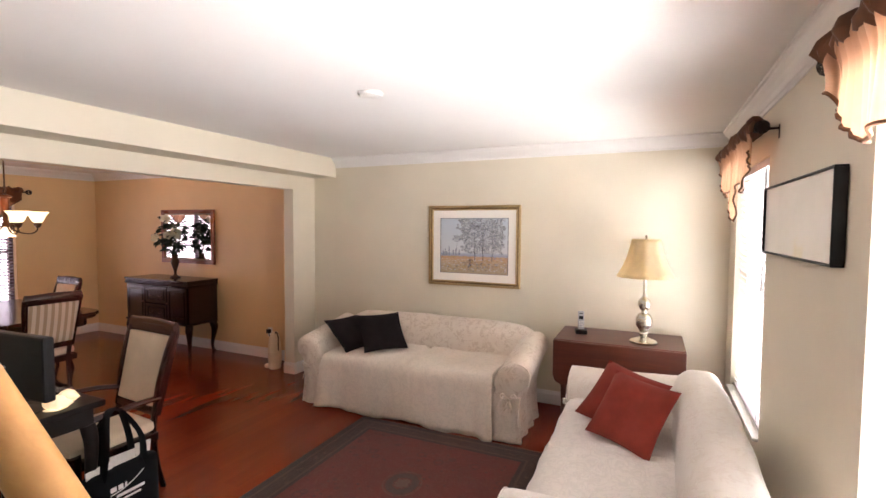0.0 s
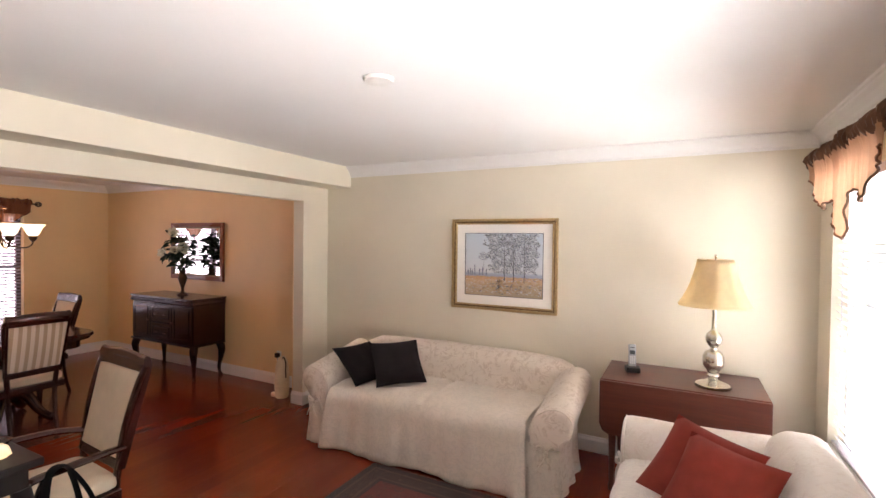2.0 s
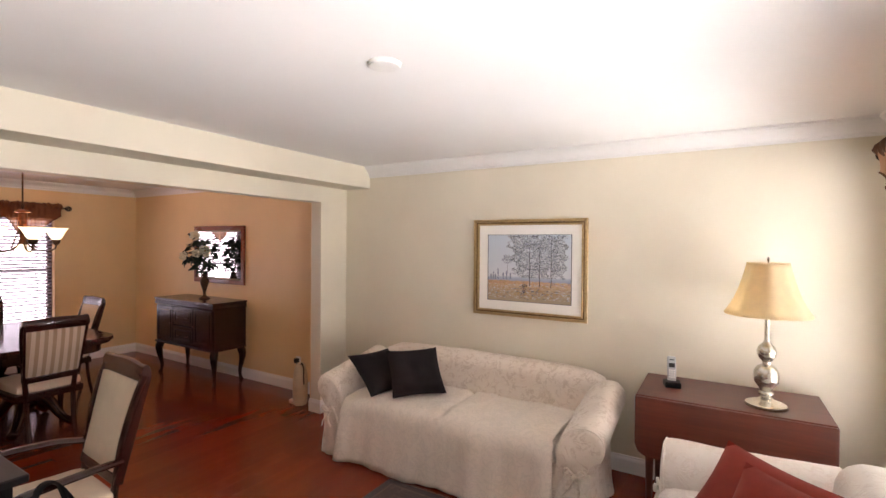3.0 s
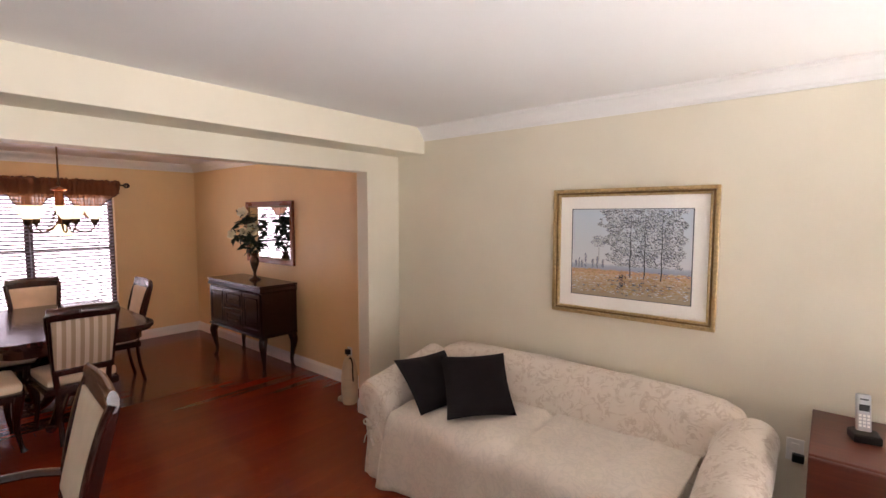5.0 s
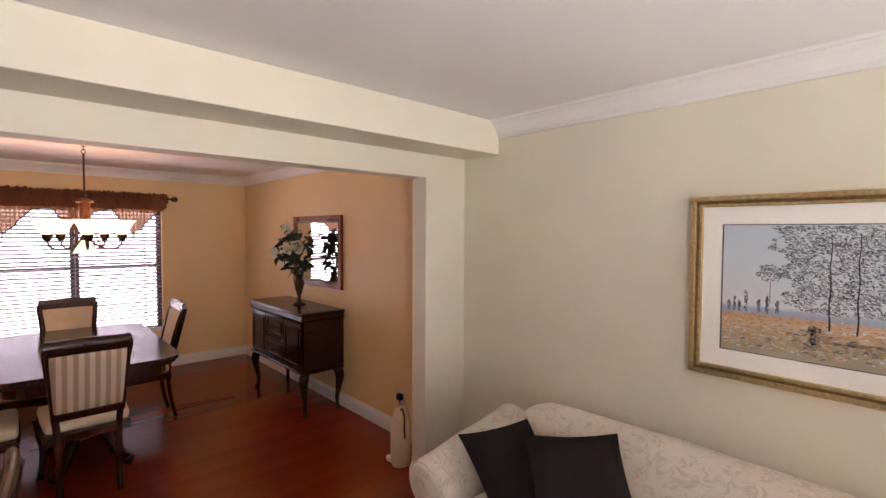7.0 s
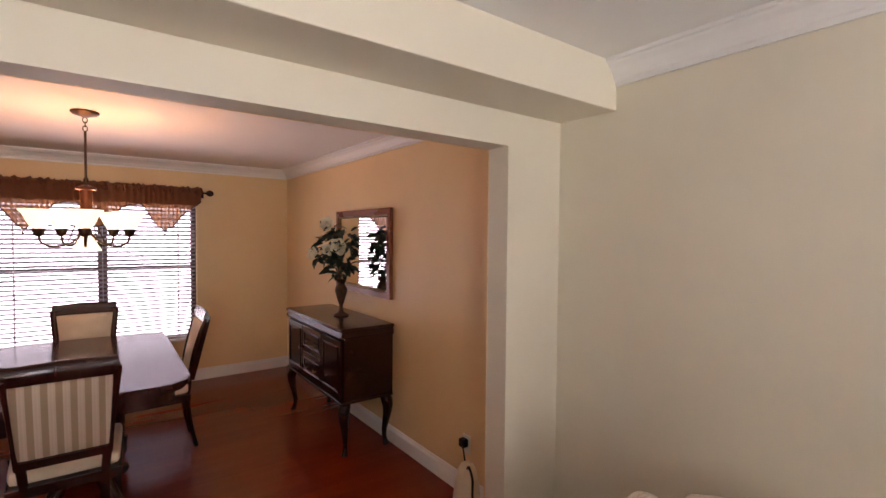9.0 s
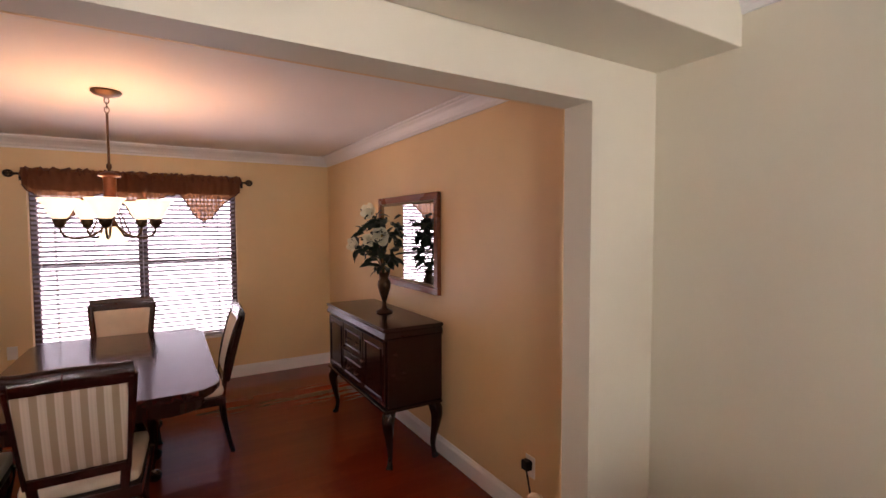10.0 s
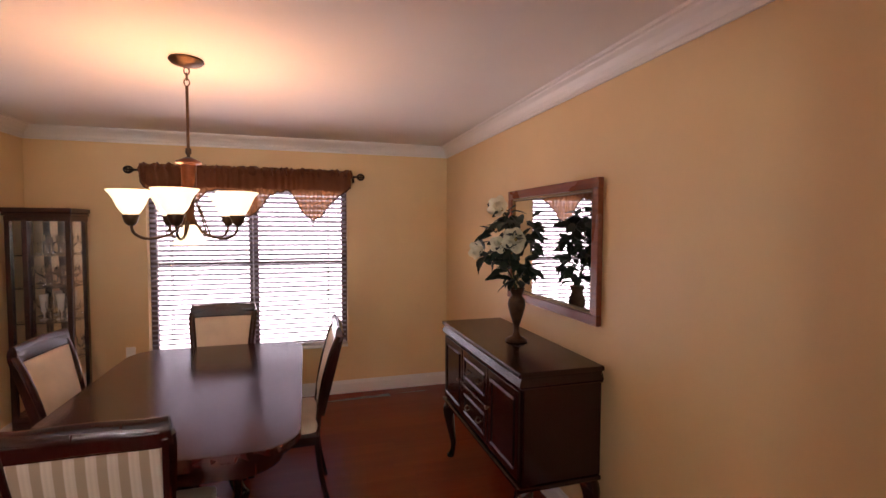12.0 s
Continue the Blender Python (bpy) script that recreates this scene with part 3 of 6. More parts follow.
def chair_parts(root, arms=False):
    """Faces -y. Carved frame, striped outer back, upholstered seat and inner back."""
    wb = 0.25                                    # half width of the back
    for s in (-1, 1):
        pts = curve([(s * 0.205, 0.27, 0.0), (s * 0.205, 0.235, 0.16), (s * 0.21, 0.215, 0.34), (s * 0.215, 0.22, 0.48), (s * 0.225, 0.245, 0.68), (s * 0.235, 0.295, 0.88), (s * 0.238, 0.335, 0.985)], 4)
        part("back_leg", tapered(tube(pts, [0.021] * 6 + [0.022] * (len(pts) - 6), 8, squash=(0.75, 1.2)), arms), MAHOGANY, root, "", True)
        fl = curve([(s * 0.235, -0.235, 0.0), (s * 0.228, -0.222, 0.05), (s * 0.215, -0.205, 0.18), (s * 0.225, -0.215, 0.33), (s * 0.235, -0.225, 0.42)], 4)
        part("front_leg", tube(fl, [0.024, 0.022, 0.018, 0.016, 0.016, 0.016, 0.017, 0.018, 0.020, 0.022, 0.025, 0.028, 0.031, 0.033, 0.034, 0.034, 0.034], 8), MAHOGANY, root, "", True)
    # crest rail: a rolled, slightly arched scroll
    n = 15
    pts, rad = [], []
    for i in range(n):
        u = -1 + 2 * i / (n - 1)
        pts.append((u * wb, 0.338 + 0.012 * (1 - u * u), 0.985 + 0.012 * (1 - u * u) ** 1.5 + 0.012 * abs(u) ** 8))
        rad.append(0.036 if abs(u) < 0.92 else 0.033)
    part("crest_rail", tapered(tube(pts, rad, 14, squash=(0.62, 1.35)), arms), MAHOGANY, root, "rolled dark crest rail", True)
    # cushioned back: front panel and striped rear panel, leaning with the posts
    lean = pose(0, 0.243, 0.575, -13.5, 0, 0)
    low = 0.05 if arms else 0.0
    drop = 0.05 if arms else 0.0

    def panel(y0, y1, mat, name, label):
        bm = softbox(0.448, y1 - y0, 0.385 + low, min(0.012, (y1 - y0) / 2.2), 8, (0, 0.012, 0), 0.001)
        bmesh.ops.transform(bm, matrix=lean @ pose(0, (y0 + y1) / 2, -low), verts=bm.verts[:])
        part(name, tapered(bm, arms), mat, root, label, True)
    panel(-0.028, 0.004, SEATCLOTH, "back_cushion", "plain tan upholstered inner back")
    panel(0.006, 0.024, STRIPE, "back_panel", "cream and tan striped outer back")
    bm = bmesh.new()
    box(bm, -0.2245, 0.2245, -0.018, 0.024, -0.052 - low, -0.001 - low, 0.006, lean)
    part("lower_rail", tapered(bm, arms), MAHOGANY, root)
    bm = bmesh.new()
    box(bm, -0.2245, 0.2245, -0.020, 0.024, 0.386, 0.445, 0.006, lean)
    part("upper_rail", tapered(bm, arms), MAHOGANY, root)
    for s in (-1, 1):
        bm = bmesh.new()
        box(bm, s * 0.236 - 0.011, s * 0.236 + 0.011, -0.018, 0.024, -0.05 - low, 0.42, 0.005, lean)
        part("stile", tapered(bm, arms), MAHOGANY, root)
    # seat
    out = [(-0.25, -0.245), (-0.1, -0.262), (0.1, -0.262), (0.25, -0.245), (0.225, 0.225), (-0.225, 0.225)]
    part("seat_rail", extrude(out, "z", 0.375 - drop, 0.432 - drop, None, 0.006), MAHOGANY, root)

    def taper(p, u):
        p.x *= 1.0 - 0.055 * (u.y + 1)
        return p
    bm = softbox(0.49, 0.47, 0.075, 0.03, 9, (0, 0, 0.018), 0.002, 0.0, 6.0, taper)
    bmesh.ops.translate(bm, vec=(0, -0.018, 0.432 - drop), verts=bm.verts[:])
    part("seat", bm, SEATCLOTH, root, "cream upholstered seat", True)
    if arms:
        for s in (-1, 1):
            pts = curve([(s * 0.212, 0.232, 0.585), (s * 0.255, 0.12, 0.602), (s * 0.28, -0.03, 0.606), (s * 0.285, -0.15, 0.60), (s * 0.28, -0.19, 0.575)], 5)
            part("armrest", tube(pts, 0.022, 10, squash=(1.25, 0.75)), MAHOGANY, root, "", True)
            pts = curve([(s * 0.245, -0.12, 0.36), (s * 0.265, -0.135, 0.48), (s * 0.28, -0.10, 0.595)], 5)
            part("arm_post", tube(pts, 0.017, 8), MAHOGANY, root, "", True)


CHAIR_LABEL = "dark mahogany dining chair with striped outer back and cream seat"
chair = thing("dining_chair", CHAIR_LABEL, "chair", pose(-5.045, 2.385, 0, 0, 0, -90), "chairs round the dining table")
chair_parts(chair)
for x, y, rz, lab in ((-6.51, 2.42, 90, "dark mahogany dining chair at the table end before the window"),
                      (-6.035, 2.84, 0, "dark mahogany dining chair pulled up beside the sideboard"),
                      (-5.99, 2.02, 176, "dark mahogany dining chair standing before the china cabinet"),
                      (-5.13, 1.80, 180, "dark mahogany dining chair drawn a little back from the table")):
    c = copy_thing(chair, pose(x, y, 0, 0, 0, rz))
    tagged(c, lab)
desk_chair = thing("armchair", "dark mahogany armchair with cream upholstery facing the desk", "chair", pose(-2.84, 1.69, 0, 0, 0, -4))
chair_parts(desk_chair, True)


# ---- dining table ----
def dining_table():
    t = thing("dining_table", "long polished mahogany dining table on carved pedestals", "table", pose(-5.86, 2.43, 0))
    L, W = 0.87, 0.545

    def outline(g):
        c = 0.17
        a, b = L + g, W + g
        pts = [(a, -b + c), (a, b - c)]
        for k in range(1, 6):
            q = math.pi / 2 * k / 6
            pts.append((a - c + c * math.cos(q) * 1.0, b - c + c * math.sin(q)))
        pts += [(a - c, b), (-a + c, b)]
        for k in range(1, 6):
            q = math.pi / 2 + math.pi / 2 * k / 6
            pts.append((-a + c + c * math.cos(q), b - c + c * math.sin(q)))
        pts += [(-a, b - c), (-a, -b + c)]
        for k in range(1, 6):
            q = math.pi + math.pi / 2 * k / 6
            pts.append((-a + c + c * math.cos(q), -b + c + c * math.sin(q)))
        pts += [(-a + c, -b), (a - c, -b)]
        for k in range(1, 6):
            q = 1.5 * math.pi + math.pi / 2 * k / 6
            pts.append((a - c + c * math.cos(q), -b + c + c * math.sin(q)))
        return pts
    part("tabletop", extrude(outline(0), "z", 0.727, 0.762, None, 0.007), TABLEWOOD, t, "glossy table top with rounded corners")
    part("edge_moulding", extrude(outline(-0.018), "z", 0.703, 0.7265, None, 0.006), MAHOGANY, t)
    part("apron", extrude(outline(-0.075), "z", 0.625, 0.7025), MAHOGANY, t)
    for x in (-0.45, 0.45):
        prof = [(0.10, 0.19), (0.11, 0.21), (0.075, 0.24), (0.06, 0.28), (0.085, 0.33), (0.105, 0.38), (0.10, 0.43), (0.06, 0.49), (0.055, 0.53), (0.09, 0.57), (0.11, 0.6), (0.11, 0.625)]
        part("pedestal", lathe(prof, 20, Matrix.Translation((x, 0, 0))), MAHOGANY, t, "", True)
        for a in (35, 145, 215, 325):
            d = Vector((math.cos(radians(a)), math.sin(radians(a)), 0))
            pts = curve([Vector((x, 0, 0.27)) + d * 0.05, Vector((x, 0, 0.24)) + d * 0.15, Vector((x, 0, 0.11)) + d * 0.25, Vector((x, 0, 0.05)) + d * 0.33, Vector((x, 0, 0.035)) + d * 0.38], 4)
            part("foot", tube(pts, [0.05] * 5 + [0.045, 0.042, 0.04, 0.038] + [0.036] * 4 + [0.038, 0.04, 0.037, 0.028], 10), MAHOGANY, t, "carved scroll foot", True)


dining_table()


# ---- sideboard, mirror and flowers ----
def sloped(half, front, back, profile):
    """A moulding round three sides of a chest: (height, outward step) pairs."""
    bm = bmesh.new()
    rings = [[bm.verts.new(p) for p in ((-half - d, back, z), (-half - d, front - d, z), (half + d, front - d, z), (half + d, back, z))] for z, d in profile]
    for ra, rb in zip(rings, rings[1:]):
        for k in range(4):
            bm.faces.new((ra[k], ra[(k + 1) % 4], rb[(k + 1) % 4], rb[k]))
    bm.faces.new(rings[0])
    bm.faces.new(rings[-1])
    return bm


def sideboard():
    s = thing("sideboard", "dark stained sideboard with panelled doors and cabriole legs", "sideboard", pose(-5.625, 0, 0))
    X, y0, y1 = 0.598, 3.932, 4.355
    part("body", boxes((-X, X, y0 + 0.012, y1, 0.42, 0.874), bevel=0.004), EBONY, s)
    part("top", boxes((-X - 0.018, X + 0.018, y0 - 0.018, y1 + 0.004, 0.931, 0.955), bevel=0.006), EBONY, s, "polished dark top board")
    part("cornice", sloped(X, y0, y1, ((0.8745, 0.010), (0.882, 0.013), (0.886, 0.004), (0.889, 0.017), (0.926, 0.001), (0.9305, 0.001))), EBONY, s, "sloping moulded cornice")
    part("base_moulding", boxes((-X - 0.012, X + 0.012, y0 - 0.014, y1, 0.395, 0.4195), bevel=0.008), EBONY, s)

    def front(a, b, c, d, name):
        bm = boxes((a, b, y0 - 0.006, y0 + 0.011, c, d), bevel=0.003)
        ob = part(name, bm, EBONY, s)
        e = 0.042
        for q in ((a + e, b - e, c + e, c + e + 0.012), (a + e, b - e, d - e - 0.012, d - e), (a + e, a + e + 0.012, c + e + 0.012, d - e - 0.012), (b - e - 0.012, b - e, c + e + 0.012, d - e - 0.012)):
            deep = y0 - 0.0145
            part("panel_bead", extrude([(y0 - 0.0065, q[2]), (deep, q[2]), (deep, q[2] + 0.002), (y0 - 0.0065, q[3])], "x", q[0], q[1]) if q[3] - q[2] < 0.02 else boxes((q[0], q[1], y0 - 0.0125, y0 - 0.0065, q[2], q[3]), bevel=0.002), EBONY, ob)
        return ob
    d1 = front(-X + 0.02, -0.215, 0.435, 0.861, "door")
    part("knob", lathe([(0.004, 0), (0.005, 0.012), (0.012, 0.016), (0.011, 0.024), (0.0, 0.027)], 12, pose(-0.235, y0 - 0.006, 0.66, 90)), BRONZE, d1)
    d2 = front(0.215, X - 0.02, 0.435, 0.861, "door")
    part("knob", lathe([(0.004, 0), (0.005, 0.012), (0.012, 0.016), (0.011, 0.024), (0.0, 0.027)], 12, pose(0.235, y0 - 0.006, 0.66, 90)), BRONZE, d2)
    for c, d in ((0.435, 0.64), (0.65, 0.861)):
        dr = front(-0.205, 0.205, c, d, "drawer")
        for x in (-0.09, 0.09):
            part("pull", tube(curve([(x - 0.03, y0 - 0.008, (c + d) / 2), (x - 0.02, y0 - 0.022, (c + d) / 2 - 0.014), (x + 0.02, y0 - 0.022, (c + d) / 2 - 0.014), (x + 0.03, y0 - 0.008, (c + d) / 2)], 4), 0.004, 6), BRONZE, dr, "", True)
    for sx in (-1, 1):
        for y, sy in ((y0 + 0.045, -1), (y1 - 0.045, 1)):
            x = sx * (X - 0.045)
            k = 0.6 if sy > 0 else 1.0
            pts = curve([(x, y, 0.395), (x + sx * 0.022, y + sy * 0.022 * k, 0.32), (x + sx * 0.014, y + sy * 0.012 * k, 0.22), (x - sx * 0.004, y - sy * 0.002, 0.11), (x + sx * 0.002, y + sy * 0.002, 0.04), (x + sx * 0.018, y + sy * 0.014 * k, 0.0)], 4)
            rad = [0.042, 0.044, 0.046, 0.045, 0.042, 0.039, 0.036, 0.033, 0.030, 0.027, 0.024, 0.022, 0.020, 0.018, 0.017, 0.017, 0.018, 0.020, 0.023, 0.025, 0.024]
            part("leg", tube(pts, rad, 10), EBONY, s, "curved cabriole leg", True)


sideboard()


def framed(name, label, category, w, h, mat_frame, face, m, widths, depth, inner_label=""):
    """A rectangular frame round a face, hung so that local y points into the room."""
    f = thing(name, label, category, m)
    inset = 0.0
    for k, (wd, dp, mt) in enumerate(widths):
        a, b = w / 2 - inset, h / 2 - inset
        bm = bmesh.new()
        for x0, x1, z0, z1 in ((-a, a, b - wd, b), (-a, a, -b, -b + wd), (-a, -a + wd, -b + wd, b - wd), (a - wd, a, -b + wd, b - wd)):
            box(bm, x0, x1, 0.003, dp, z0, z1, min(0.004, wd / 4))
        part("frame" if k == 0 else "inner_frame", bm, mt, f)
        inset += wd + 0.0005
    return f, w / 2 - inset, h / 2 - inset


mir, a, b = framed("wall_mirror", "rectangular wall mirror in a polished copper brown frame", "mirror", 1.03, 0.725, None, None, pose(-5.585, NORTH, 1.4925, 0, 0, 180), [(0.052, 0.034, COPPERWOOD), (0.012, 0.026, GILT_SHADE)], 0.03)
part("mirror_glass", boxes((-a, a, 0.004, 0.016, -b, b), bevel=0.006), MIRROR, mir, "silvered mirror glass")


def blossom(parent, at, direction, size, rng):
    """An open magnolia: two rings of cupped petals round a dark heart."""
    m = Matrix.Translation(at) @ Vector(direction).to_track_quat("Z", "Y").to_matrix().to_4x4()
    bm = bmesh.new()
    for ring, (count, tilt, ln) in enumerate(((5, 25, 1.0), (5, 55, 0.8))):
        for i in range(count):
            q = m @ pose(0, 0, 0.002 * ring, 0, 0, 360 / count * i + 36 * ring + rng.uniform(-8, 8)) @ pose(0, 0, 0, 0, -tilt + rng.uniform(-8, 8), 0)
            rows = []
            for u in range(6):
                t = u / 5
                wd = size * 0.42 * math.sin(math.pi * min(1, t * 0.82 + 0.1)) ** 0.8
                rows.append([bm.verts.new(q @ Vector((size * ln * t, wd * v, size * 0.35 * t * t + abs(v) * wd * 0.45))) for v in (-1, -0.5, 0, 0.5, 1)])
            for r0, r1 in zip(rows, rows[1:]):
                for k in range(4):
                    bm.faces.new((r0[k], r0[k + 1], r1[k + 1], r1[k]))
    fl = part("blossom", bm, PETAL, parent, "creamy white magnolia blossom", True)
    part("flower_heart", lathe([(0.0, 0), (size * 0.16, size * 0.04), (size * 0.17, size * 0.14), (size * 0.08, size * 0.26), (0, size * 0.28)], 10, m), PISTIL, fl, "", True)


def leaf(bm, base, direction, length, width, rng):
    q = Vector(direction).to_track_quat("X", "Z").to_matrix().to_4x4()
    m = Matrix.Translation(base) @ q @ pose(0, 0, 0, rng.uniform(-60, 60), 0, 0)
    rows = []
    bend = rng.uniform(0.05, 0.35)
    for u in range(6):
        t = u / 5
        wd = width / 2 * math.sin(math.pi * (0.04 + 0.93 * t)) ** 0.75
        rows.append([bm.verts.new(m @ Vector((length * t, wd * v, -bend * length * t * t + abs(v) * wd * 0.35))) for v in (-1, 0, 1)])
    for a, b in zip(rows, rows[1:]):
        for k in range(2):
            bm.faces.new((a[k], a[k + 1], b[k + 1], b[k]))


def flower_vase():
    rng = random.Random(11)
    v = thing("flower_vase", "bronze urn vase of white magnolias with dark leaves", "vase", pose(-5.572, 4.165, 0.955))
    prof = [(0.062, 0.0), (0.064, 0.008), (0.05, 0.018), (0.024, 0.03), (0.015, 0.055), (0.016, 0.085), (0.020, 0.10), (0.036, 0.15), (0.047, 0.19), (0.051, 0.215), (0.046, 0.242), (0.033, 0.26), (0.032, 0.27), (0.040, 0.29), (0.046, 0.305), (0.042, 0.305), (0.029, 0.275), (0.0, 0.27)]
    part("urn", lathe(prof, 28), BRONZE, v, "footed bronze urn", True)
    spots = [((-0.02, -0.09, 0.755), (0.6, -0.7, 0.35), 0.085), ((0.09, -0.05, 0.59), (0.85, -0.55, 0.05), 0.098), ((0.03, -0.12, 0.565), (0.8, -0.6, 0.0), 0.07), ((-0.05, -0.19, 0.52), (0.3, -0.95, 0.1), 0.08)]
    for at, d, s in spots:
        pts = curve([(0, 0, 0.28), (at[0] * 0.35, at[1] * 0.3, 0.42), (at[0] * 0.95, at[1] * 0.9, at[2] - 0.02)], 5)
        part("stem", tube(pts, 0.004, 6), STEM, v, "", True)
        blossom(v, at, d, s, rng)
    for i in range(72):
        at, d, s = spots[i % 4]
        q = Vector((rng.uniform(-1, 1), rng.uniform(-1, 0.6), rng.uniform(-1, 0.8))).normalized()
        base = Vector(at) - Vector(d) * 0.02 + q * 0.035 + Vector((0, 0.02, -0.01))
        bm = bmesh.new()
        leaf(bm, base, q - Vector(d) * 0.25, rng.uniform(0.06, 0.11), rng.uniform(0.035, 0.055), rng)
        part("leaf", bm, LEAF, v, "", True)
    for i in range(90):
        z = 0.32 + 0.40 * rng.random()
        ang = rng.uniform(0, 2 * math.pi)
        r = (0.03 + 0.15 * math.sin(math.pi * (z - 0.30) / 0.60)) * rng.uniform(0.5, 1.0)
        base = Vector((r * math.cos(ang) * 0.75 + 0.01, max(-0.15, min(0.06, r * math.sin(ang))), z))
        d = Vector((math.cos(ang) * 0.8, math.sin(ang), rng.uniform(-0.6, 0.6)))
        if base.y > 0.04:
            d.y = min(d.y, 0.3)
        bm = bmesh.new()
        leaf(bm, base, d, rng.uniform(0.07, 0.11), rng.uniform(0.040, 0.058), rng)
        part("leaf", bm, LEAF, v, "", True)
    for d, l in (((1, -0.3, 0.0), 0.20), ((-0.9, -0.5, -0.3), 0.18)):
        bm = bmesh.new()
        leaf(bm, (0.02, 0, 0.36), d, l, 0.05, rng)
        part("leaf", bm, LEAF, v, "", True)


flower_vase()


# ---- chandelier ----
def chandelier():
    c = thing("chandelier", "bronze five-arm chandelier with lit glass bowl shades", "chandelier", pose(-5.665, 2.462, 0))
    part("canopy", lathe([(0.0, 2.4095), (0.075, 2.4095), (0.078, 2.40), (0.066, 2.388), (0.03, 2.377), (0.012, 2.37), (0.0, 2.37)], 28), BRONZE, c, "", True)
    for k, z in enumerate((2.355, 2.328, 2.301)):
        ring = [(0.012 * math.cos(2 * math.pi * i / 12) * (1 if k % 2 else 0), 0.012 * math.cos(2 * math.pi * i / 12) * (0 if k % 2 else 1), z + 0.018 * math.sin(2 * math.pi * i / 12)) for i in range(13)]
        part("chain_link", tube(ring, 0.003, 6), BRONZE, c, "", True)
    part("stem", lathe([(0.0, 2.285), (0.007, 2.283), (0.007, 1.99), (0.013, 1.985), (0.014, 1.965), (0.008, 1.955), (0.008, 1.945), (0.0, 1.945)], 12), BRONZE, c, "", True)
    part("column", lathe([(0.0, 1.945), (0.012, 1.945), (0.055, 1.925), (0.058, 1.915), (0.034, 1.908), (0.032, 1.78), (0.036, 1.76), (0.024, 1.74), (0.020, 1.66), (0.03, 1.645), (0.03, 1.62), (0.0, 1.61)], 20), plain("copper_column", (0.12, 0.045, 0.022), 0.4, 0.8, 0.2, 30), c, "copper coloured turned column", True)
    for i in range(5):
        a = radians(-1 + 72 * i)
        d = Vector((math.cos(a), math.sin(a), 0))
        R = 0.238

        def P(r, z):
            return d * r + Vector((0, 0, z))
        arm = part("arm", tube(curve([P(0.02, 1.64), P(0.08, 1.575), P(0.17, 1.552), P(R - 0.012, 1.578), P(R, 1.625)], 6), 0.0065, 8), BRONZE, c, "", True)
        part("scroll", tube(curve([P(0.03, 1.74), P(0.06, 1.68), P(0.085, 1.61), P(0.105, 1.562)], 5), 0.004, 6), BRONZE, c, "", True)
        m = Matrix.Translation(P(R, 0))
        part("cup", lathe([(0.0, 1.612), (0.014, 1.614), (0.026, 1.628), (0.034, 1.655), (0.034, 1.664), (0.0, 1.664)], 16, m), BRONZE, arm, "", True)
        sh = part("shade", lathe([(0.0, 1.665), (0.030, 1.666), (0.042, 1.68), (0.054, 1.70), (0.066, 1.73), (0.080, 1.755), (0.097, 1.774), (0.093, 1.776), (0.076, 1.758), (0.062, 1.732), (0.050, 1.703), (0.038, 1.684), (0.0, 1.672)], 28, m), SHADE_GLASS, c, "lit flared frosted glass shade", True)
        lamp = new("chandelier_bulb", bpy.data.lights.new("chandelier_bulb", "POINT"))
        lamp.data.energy, lamp.data.color, lamp.data.shadow_soft_size = BULB, (1.0, 0.43, 0.19), 0.05
        lamp.matrix_world = Matrix.Translation(Vector((-5.665, 2.462, 1.752)) + d * R)
    part("down_shade", lathe([(0.0, 1.618), (0.024, 1.618), (0.036, 1.60), (0.052, 1.572), (0.068, 1.542), (0.080, 1.522), (0.076, 1.522), (0.062, 1.545), (0.044, 1.575), (0.026, 1.604), (0.0, 1.608)], 24), SHADE_GLASS, c, "lit bell-shaped glass shade hanging below", True)


BULB = 2.8
chandelier()


# ---- curtain valances ----
HEADING_BROWN = cloth("brown_heading_cloth", (0.17, 0.085, 0.05), 0.7, 260, 0.3, 0.3)
DENSE_RUSSET = sheer("dense_russet_cloth", (0.20, 0.072, 0.030), (0.26, 0.09, 0.035), 0.0, 0.30)
HEADING_RUST = cloth("rust_heading_cloth", (0.17, 0.058, 0.025), 0.8, 260, 0.3, 0.3)


